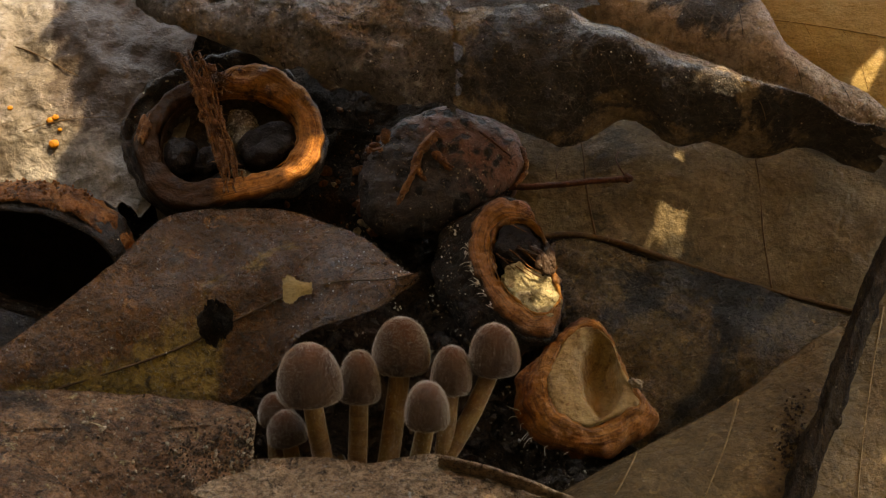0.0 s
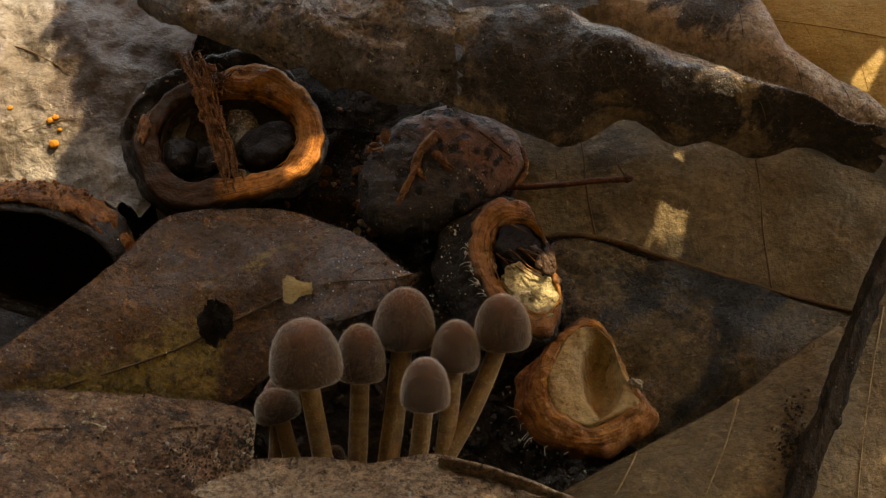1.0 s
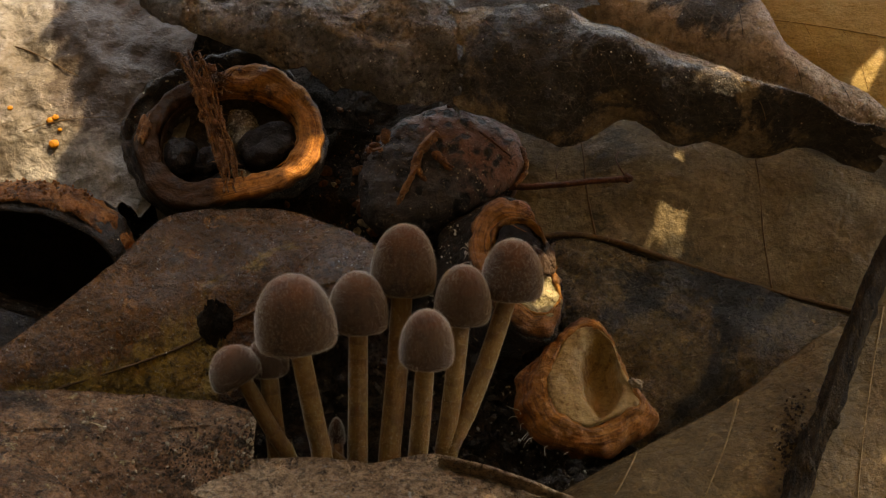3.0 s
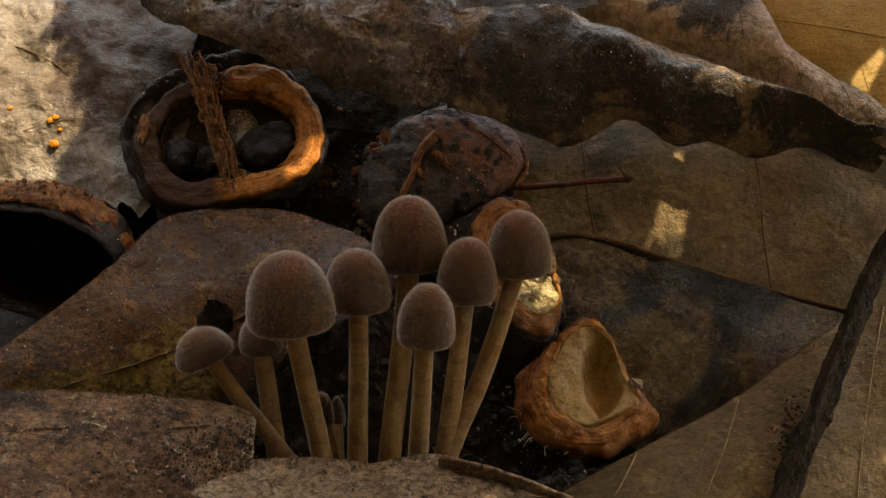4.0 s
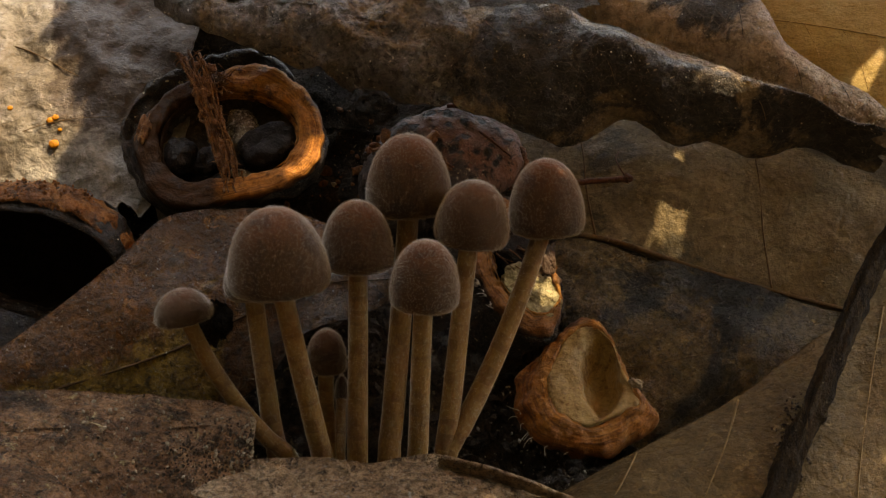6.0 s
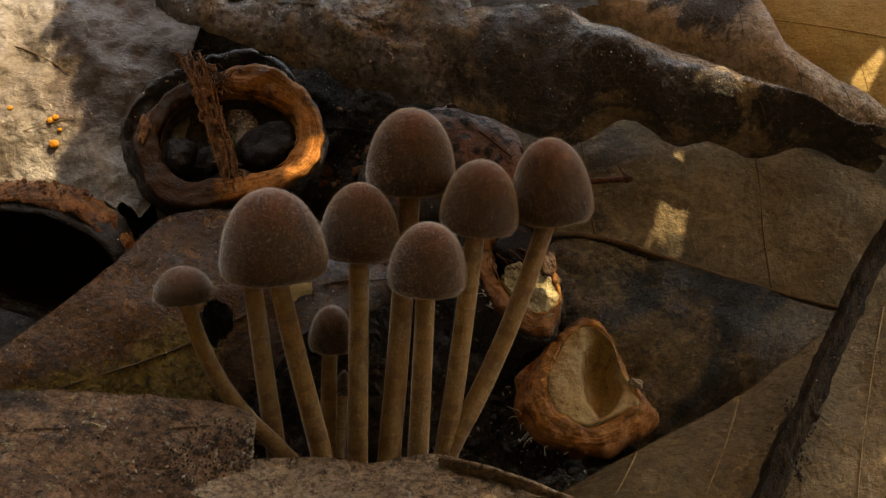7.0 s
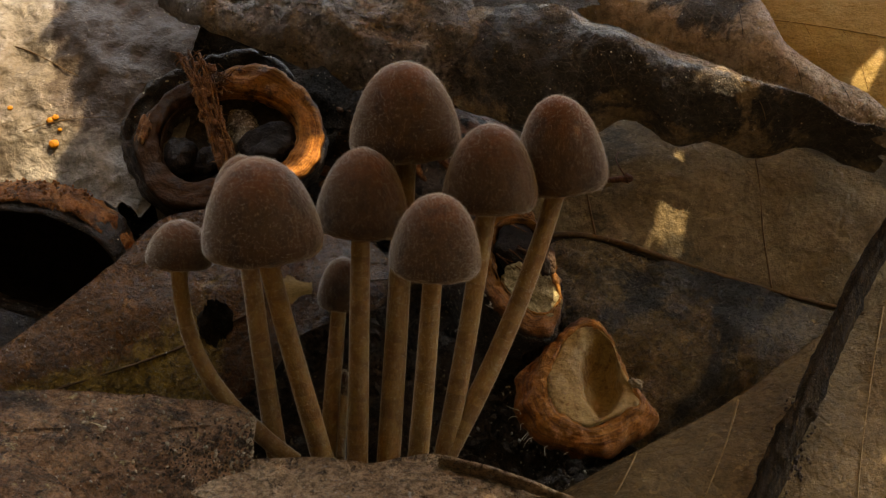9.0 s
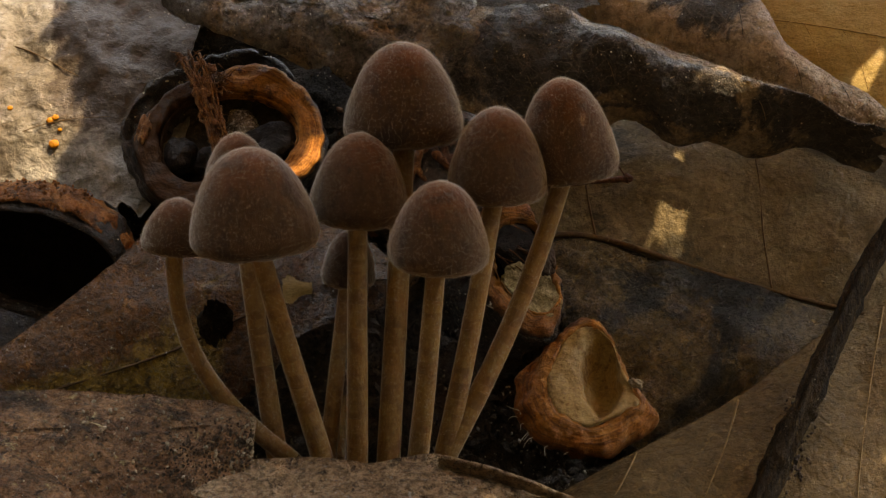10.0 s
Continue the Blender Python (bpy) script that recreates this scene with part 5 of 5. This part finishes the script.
def mushroom(base, stem_radius, bow, label, rows, scales=230):
    """rows: seconds, rim centre x, y, z, cap radius, cap height, lean in degrees and, where it changes, the bow of the stem."""
    base = Vector(base)
    ob = thing("mushroom", label, "mushroom", Matrix.Translation(base))
    ob["group"] = "mushroom cluster"
    radius, height = rows[-1][4], rows[-1][5]
    paths = {r[0]: stem_path((0, 0, 0), Vector(r[1:4]) - base + Vector((0, 0, 0.15 * r[5])), r[6], r[7] if len(r) > 7 else bow) for r in rows}
    last = paths[rows[-1][0]]
    length = sum((b - a).length for a, b in zip(last[:61], last[1:61])) * 1.12 / SEGMENTS
    for i in range(SEGMENTS):
        o = part("stem_segment", stem_segment(stem_radius * (0.93 + 0.16 * i / SEGMENTS), length, i), ob)
        keys = []
        for t, path in paths.items():
            p, d = along(path, (i + 0.3) * length)
            keys.append((t, Matrix.Translation(p) @ Vector((0, 0, 1)).rotation_difference(d).to_matrix().to_4x4()))
        MOVES.append((o, keys))
    cap = part("cap", gill_disc(rows[0][4] * 0.9), ob, "velvety grey-brown cap")
    MOVES.append((cap, [(r[0], Matrix.Translation(Vector(r[1:4]) - base) @ pose(0, 0, 0, 0, r[6], 0)) for r in rows]))
    seed = len(bpy.data.meshes) % 97
    first = 0.06
    crown = part("crown", cap_crown(radius * 0.7, height * 0.7, first / 0.7 * 1.9, seed), cap)
    MOVES.append((crown, [(r[0], pose(0, 0, 0.97 * r[5])) for r in rows]))
    rnd = random.Random(seed)
    lobes = [rnd.uniform(0, 6.283) for _ in range(3)]
    size = 1.02 * math.sqrt(2 * math.pi * 0.62 * radius * math.hypot(radius, height * 0.85) / scales)
    for i, (um, a) in enumerate(even_spots(scales, first)):
        o = part("cap_plate", cap_plate(um, radians(a), size, radius, height, 1000 * seed + i), cap)
        proud = rnd.uniform(-0.00004, 0.00004)
        uneven = 1 + um * (0.022 * math.sin(2 * radians(a) + lobes[0]) + 0.018 * math.sin(3 * radians(a) + lobes[1]) + 0.012 * math.sin(5 * radians(a) + 6 * um + lobes[2]))

        def spot(r, um=um):
            """Radius, height and slope of the skin here at one row."""
            young = min(1, max(0, 3 * (1 - r[4] / radius)))
            (ra, za), (rb, zb), (rc, zc) = bell(um - 0.04, young), bell(um + 0.04, young), bell(um, young)
            return rc * r[4], (0.955 * zc + 0.015) * r[5], math.degrees(math.atan2((rb - ra) * r[4], (za - zb) * r[5]))
        grown = spot(rows[-1])[2]
        keys = []
        for r in rows:
            rr, zz, tilt = spot(r)
            rr = rr * uneven + proud
            keys.append((r[0], pose(rr * math.cos(radians(a)), rr * math.sin(radians(a)), zz, 0, 0, a) @ pose(0, 0, 0, 0, grown - tilt, 0)))
        MOVES.append((o, keys))


mushroom((-0.0088, 0.0040, -0.0024), 0.0018, 0.02, LABELS['tall'], [
    (0.0, -0.0067, 0.0069, 0.0126, 0.00455, 0.00834, 0),
    (1.0, -0.0063, 0.0077, 0.0166, 0.00482, 0.00901, 2),
    (2.5, -0.0066, 0.0089, 0.0232, 0.00495, 0.01028, 2),
    (4.5, -0.0050, 0.0105, 0.0311, 0.00621, 0.01160, -2),
    (5.5, -0.0054, 0.0114, 0.0357, 0.00662, 0.01213, -2),
    (7.5, -0.0050, 0.0128, 0.0428, 0.00733, 0.01322, 0),
    (9.0, -0.0058, 0.0135, 0.0468, 0.00886, 0.01475, -2),
    (10.0, -0.0061, 0.0140, 0.0491, 0.00954, 0.01549, -2),
])
mushroom((-0.0191, -0.0010, -0.0006), 0.00168, 0.0, LABELS['broad'], [
    (0.0, -0.0209, -0.0025, 0.0106, 0.00511, 0.00897, -3),
    (1.0, -0.0214, -0.0029, 0.0140, 0.00567, 0.00970, -4),
    (2.5, -0.0224, -0.0035, 0.0183, 0.00617, 0.01106, -6),
    (4.5, -0.0240, -0.0044, 0.0247, 0.00718, 0.01223, -4),
    (5.5, -0.0249, -0.0048, 0.0280, 0.00777, 0.01264, -4),
    (7.5, -0.0264, -0.0055, 0.0330, 0.00850, 0.01370, -3),
    (9.0, -0.0277, -0.0058, 0.0354, 0.00934, 0.01494, -3),
    (10.0, -0.0289, -0.0060, 0.0365, 0.00998, 0.01546, -3),
])
mushroom((-0.0138, 0.0030, -0.0021), 0.00162, 0.05, LABELS['second'], [
    (0.0, -0.0134, 0.0038, 0.0085, 0.00326, 0.00781, 0),
    (1.0, -0.0132, 0.0041, 0.0121, 0.00393, 0.00854, 0),
    (2.5, -0.0135, 0.0045, 0.0183, 0.00451, 0.00900, 0),
    (4.5, -0.0134, 0.0050, 0.0252, 0.00530, 0.00967, -3),
    (5.5, -0.0135, 0.0053, 0.0287, 0.00547, 0.01035, -2),
    (7.5, -0.0131, 0.0056, 0.0331, 0.00666, 0.01175, 2),
    (9.0, -0.0129, 0.0059, 0.0360, 0.00732, 0.01321, 3),
    (10.0, -0.0134, 0.0060, 0.0378, 0.00785, 0.01387, 3),
])
mushroom((-0.0041, -0.0030, -0.0005), 0.00158, 0.05, LABELS['short'], [
    (0.0, -0.0025, -0.0044, 0.0069, 0.00346, 0.00693, 0),
    (1.0, -0.0028, -0.0051, 0.0104, 0.00384, 0.00752, 1),
    (2.5, -0.0026, -0.0062, 0.0159, 0.00417, 0.00819, 2),
    (4.5, -0.0028, -0.0076, 0.0231, 0.00465, 0.00958, 3),
    (5.5, -0.0030, -0.0082, 0.0262, 0.00511, 0.01013, 3),
    (7.5, -0.0022, -0.0094, 0.0316, 0.00636, 0.01050, 3),
    (9.0, -0.0013, -0.0097, 0.0334, 0.00712, 0.01212, 3),
    (10.0, -0.0008, -0.0100, 0.0347, 0.00783, 0.01287, 3),
])
mushroom((0.0001, 0.0030, -0.0018), 0.0016, 0.04, LABELS['inner'], [
    (0.0, 0.0012, 0.0038, 0.0099, 0.00317, 0.00717, 3),
    (1.0, 0.0019, 0.0041, 0.0139, 0.00375, 0.00736, 3),
    (2.5, 0.0027, 0.0045, 0.0198, 0.00437, 0.00828, 2),
    (4.5, 0.0039, 0.0050, 0.0272, 0.00493, 0.00994, 3),
    (5.5, 0.0040, 0.0053, 0.0323, 0.00568, 0.00970, 6),
    (7.5, 0.0061, 0.0057, 0.0371, 0.00642, 0.01159, 4),
    (9.0, 0.0074, 0.0059, 0.0400, 0.00752, 0.01301, 1),
    (10.0, 0.0085, 0.0060, 0.0416, 0.00792, 0.01409, 0),
])
mushroom((0.0005, 0.0030, -0.0014), 0.00158, 0.06, LABELS['leaning'], [
    (0.0, 0.0082, 0.0058, 0.0126, 0.00399, 0.00762, 0),
    (1.0, 0.0095, 0.0066, 0.0167, 0.00444, 0.00815, 0),
    (2.5, 0.0106, 0.0078, 0.0227, 0.00480, 0.00869, 2),
    (4.5, 0.0132, 0.0093, 0.0301, 0.00525, 0.01034, -1),
    (5.5, 0.0157, 0.0100, 0.0335, 0.00579, 0.01111, -1),
    (7.5, 0.0178, 0.0109, 0.0379, 0.00673, 0.01346, -4),
    (9.0, 0.0191, 0.0116, 0.0417, 0.00731, 0.01478, -5),
    (10.0, 0.0201, 0.0120, 0.0436, 0.00803, 0.01570, -6),
])
mushroom((-0.0241, 0.0020, -0.0017), 0.00140, 0.25, LABELS['bent'], [
    (0.0, -0.0248, 0.0024, 0.0015, 0.00308, 0.00533, -10, 0.06),
    (1.0, -0.0262, 0.0028, 0.0056, 0.00362, 0.00480, -14, 0.06),
    (2.5, -0.0301, 0.0034, 0.0102, 0.00425, 0.00573, -28, 0.05),
    (4.5, -0.0396, 0.0041, 0.0164, 0.00478, 0.00529, -20, 0.05),
    (5.5, -0.0410, 0.0045, 0.0196, 0.00464, 0.00504, -14, 0.09),
    (7.5, -0.0412, 0.0052, 0.0262, 0.00494, 0.00540, 0, 0.18),
    (9.0, -0.0418, 0.0057, 0.0303, 0.00538, 0.00703, 4, 0.24),
    (10.0, -0.0424, 0.0060, 0.0326, 0.00546, 0.00830, 6, 0.25),
], 120)
mushroom((-0.0267, 0.0040, -0.0021), 0.00162, 0.03, LABELS['hidden'], [
    (0.0, -0.0269, 0.0048, 0.0039, 0.00282, 0.00487, 0),
    (1.0, -0.0261, 0.0051, 0.0058, 0.00296, 0.00577, 0),
    (2.5, -0.0275, 0.0057, 0.0105, 0.00327, 0.00595, 0),
    (4.5, -0.0296, 0.0067, 0.0176, 0.00363, 0.00593, -3),
    (5.5, -0.0303, 0.0074, 0.0225, 0.00425, 0.00753, -3),
    (7.5, -0.0311, 0.0085, 0.0304, 0.00497, 0.00796, -3),
    (9.0, -0.0320, 0.0095, 0.0376, 0.00509, 0.00939, 0),
    (10.0, -0.0326, 0.0100, 0.0413, 0.00540, 0.00929, 0),
], 120)
mushroom((-0.0170, 0.0080, -0.0036), 0.00095, 0.0, LABELS['tiny'], [
    (0.0, -0.0172, 0.0080, -0.0061, 0.00074, 0.00219, 0),
    (1.0, -0.0172, 0.0080, -0.0049, 0.00092, 0.00242, 0),
    (2.5, -0.0174, 0.0092, -0.0025, 0.00134, 0.00375, 0),
    (4.5, -0.0175, 0.0141, 0.0019, 0.00140, 0.00464, 0),
    (5.5, -0.0170, 0.0159, 0.0035, 0.00122, 0.00403, 0),
    (7.5, -0.0166, 0.0169, 0.0045, 0.00141, 0.00418, 4),
    (9.0, -0.0166, 0.0170, 0.0045, 0.00141, 0.00418, 4),
    (10.0, -0.0166, 0.0170, 0.0045, 0.00141, 0.00418, 4),
], 70)
mushroom((-0.0187, 0.0050, -0.0025), 0.00132, -0.03, LABELS['small'], [
    (0.0, -0.0173, 0.0050, -0.0058, 0.00138, 0.00294, 0),
    (1.0, -0.0174, 0.0050, -0.0038, 0.00147, 0.00338, 0),
    (2.5, -0.0191, 0.0050, -0.0034, 0.00128, 0.00344, 0),
    (4.5, -0.0194, 0.0071, 0.0060, 0.00201, 0.00578, -4),
    (5.5, -0.0192, 0.0081, 0.0100, 0.00302, 0.00664, 0),
    (7.5, -0.0179, 0.0098, 0.0167, 0.00366, 0.00722, 4),
    (9.0, -0.0167, 0.0111, 0.0218, 0.00375, 0.00804, 5),
    (10.0, -0.0154, 0.0120, 0.0255, 0.00448, 0.00869, 4),
], 120)

# ---- crumbs ----


def crumbs(name, n, spot, sizes, material, label, seed):
    """Loose bits, one mesh of many small angular stones; spot gives the place of each."""
    rnd = random.Random(seed)
    bm = bmesh.new()
    bmesh.ops.create_icosphere(bm, subdivisions=1, radius=1)
    ball = [v.co.copy() for v in bm.verts]
    tris = [tuple(v.index for v in f.verts) for f in bm.faces]
    bm.free()
    verts, faces = [], []
    for _ in range(n):
        c, size = spot(rnd), sizes[0] + (sizes[1] - sizes[0]) * rnd.random() ** 3
        turn = Euler((rnd.uniform(0, 6), rnd.uniform(0, 6), rnd.uniform(0, 6))).to_matrix()
        k = len(verts)
        for v in ball:
            q = v * (1 + rnd.uniform(-0.35, 0.35))
            verts.append(c + turn @ Vector((q.x * size, q.y * size * 0.75, q.z * size * 0.6)))
        faces += [tuple(i + k for i in f) for f in tris]
    ob = new(name, mesh(name, verts, faces, material, smooth=False))
    return tagged(ob, label, "soil", kind="stuff")


def on_ground(x0, x1, y0, y1):
    def spot(rnd):
        x, y = rnd.uniform(x0, x1), rnd.uniform(y0, y1)
        return Vector((x, y, ground_height(x, y) + 0.0004))
    return spot


def on_leaf(leaf, u0, u1, v0, v1):
    def spot(rnd):
        return BANK @ leaf.at(rnd.uniform(u0, u1), rnd.uniform(v0, v1), 0.0002)
    return spot


def heap_on_leaf(leaf, u0, v0, du, dv):
    def spot(rnd):
        return BANK @ leaf.at(min(0.97, max(0.03, rnd.gauss(u0, du))), min(0.95, max(0.02, rnd.gauss(v0, dv))), 0.0001)
    return spot


def on_nut(centre, turn, ax, ay, high):
    """Spots on a dome."""
    def spot(rnd):
        a, r = rnd.uniform(0, 6.283), math.sqrt(rnd.random()) * 0.95
        return BANK @ Matrix.Translation(centre) @ turn @ Vector((ax * r * math.cos(a), ay * r * math.sin(a), high * (1 - r ** 5) + 0.0002))
    return spot


crumbs("soil_crumbs", 5500, on_ground(-0.045, 0.05, -0.006, 0.05), (0.0002, 0.0022), M_SOIL, "black crumbs of soil round the mushroom stems", 3)
crumbs("crust_grains", 300, crust_spot, (0.0001, 0.0006), M_CRUST, "rusty grains on the empty nut shell", 14)


def mould_spot(rnd):
    p = rnd.choice(((0.0015, 0.0316, 0.0110), (0.0045, 0.0257, 0.0105), (0.0062, 0.0224, 0.0100), (0.0100, 0.0034, 0.0075), (0.0053, 0.0007, 0.0085), (0.0141, -0.0019, 0.0065), (-0.0134, 0.0145, 0.0065), (-0.0078, 0.0184, 0.0080)))
    return BANK @ Vector((p[0] + rnd.gauss(0, 0.0006), p[1] + rnd.gauss(0, 0.0006), p[2] + rnd.gauss(0, 0.0003)))


crumbs("mould_specks", 110, mould_spot, (0.00006, 0.0004), M_MOULD, "white specks of mould between nuts and soil", 15)
crumbs("pale_crumbs", 520, on_ground(-0.03, 0.035, -0.004, 0.035), (0.00008, 0.0006), M_CRUMB, "pale bits of shell and mould on the soil", 4)
crumbs("pale_crumbs", 260, on_ground(0.003, 0.024, 0.0, 0.022), (0.0001, 0.00045), M_MOULD, "white bits of mould and shell on the black soil", 15)
crumbs("leaf_grit", 420, on_leaf(front, 0.1, 0.98, 0.02, 0.7), (0.00006, 0.0005), M_CRUMB, "pale grit on the dusty leaf", 5)
crumbs("leaf_grit", 450, on_leaf(lip, 0.02, 0.95, 0.02, 0.4), (0.00006, 0.00025), M_CRUMB, "pale grit on the leaf edge", 6)
crumbs("leaf_grit", 300, on_leaf(rolled, 0.02, 0.95, 0.05, 0.95), (0.00005, 0.00022), M_MOULD, "fine pale grit on the curled leaf", 7)
# White bits on the next two leaves: grit, and wet glints made as crumbs.
crumbs("leaf_grit", 200, on_leaf(slate, 0.1, 0.95, 0.2, 0.97), (0.00006, 0.00026), M_MOULD, "fine pale grit and wet glints as white bits on the dark leaf", 8)
crumbs("leaf_grit", 240, on_leaf(glossy, 0.1, 0.95, 0.05, 0.95), (0.00006, 0.00024), M_MOULD, "fine pale grit and wet glints as white bits on the glossy leaf", 9)
crumbs("leaf_soil", 1300, heap_on_leaf(front, 0.62, 0.48, 0.14, 0.15), (0.00004, 0.0004), M_SOIL, "dark soil spilt on the dusty leaf", 10)
crumbs("leaf_soil", 500, heap_on_leaf(right, 0.53, 0.45, 0.018, 0.12), (0.00005, 0.0005), M_SOIL, "dark soil at the foot of the twig", 11)
crumbs("nut_grit", 560, on_nut((-0.0001, 0.0452, 0.0058), Matrix(), 0.0136, 0.0116, 0.0054), (0.00005, 0.00024), M_CRUMB, "pale grit on the domed nut shell", 12)

# Part grit and mould, part the husk's wet sparkle made as white crumbs.
crumbs("nut_grit", 260, on_nut((0.0052, 0.0242, 0.0040), Matrix(), 0.0085, 0.0115, 0.0042), (0.00006, 0.00026), M_MOULD, "white grit, mould and wet glints as white bits on the black husk", 22)
crumbs("leaf_grit", 300, on_leaf(buff, 0.05, 0.95, 0.05, 0.95), (0.00005, 0.00024), M_MOULD, "fine pale grit on the withered leaf", 23)
crumbs("litter_bits", 130, heap_on_leaf(under, 0.62, 0.72, 0.16, 0.16), (0.0002, 0.0016), M_FIBRE, "brown bits of bark in the shade under the leaf", 24)
crumbs("litter_bits", 40, heap_on_leaf(under, 0.72, 0.86, 0.10, 0.08), (0.0002, 0.0012), M_CRUMB, "pale bits of shell between the nuts", 25)


def fungus_dots():
    """Tiny orange cups on the pale leaf."""
    for i, (u, v, r) in enumerate(((0.46, 0.78, 0.0009), (0.44, 0.69, 0.0006), (0.475, 0.675, 0.0006), (0.24, 0.655, 0.0005), (0.50, 0.72, 0.0004))):
        ob = new("fungus", lump("fungus", r, r * 0.9, r * 0.5, M_ORANGE, 50 + i, 0.15))
        ob.matrix_world = BANK @ Matrix.Translation(pale.at(u, v, r * 0.25))
        tagged(ob, "tiny orange cup fungus on the pale leaf", "fungus", "orange fungus dots")


fungus_dots()


def motions():
    rest = dark_twig_ob.matrix_world.copy()
    hinge = BANK @ Matrix.Translation((0.0820, 0.0554, 0.0160))
    walk(dark_twig_ob, [(t, hinge @ pose(0, 0, 0, 0, 0, a) @ hinge.inverted() @ rest) for t, a in ((0, 0), (2.5, 0), (4.5, -1.6), (5.5, -1.7), (7.5, -3.2), (10, -3.3))])
    home = slate_leaf.matrix_world.copy()
    walk(slate_leaf, [(t, Matrix.Translation((d, 0, 0)) @ home) for t, d in ((0, 0), (2.5, 0.0006), (4.5, 0.0013), (5.5, 0.0027), (7.5, 0.0035), (9, 0.0039), (10, 0.0045))])
    for ob, rows in MOVES:
        walk(ob, rows)


motions()
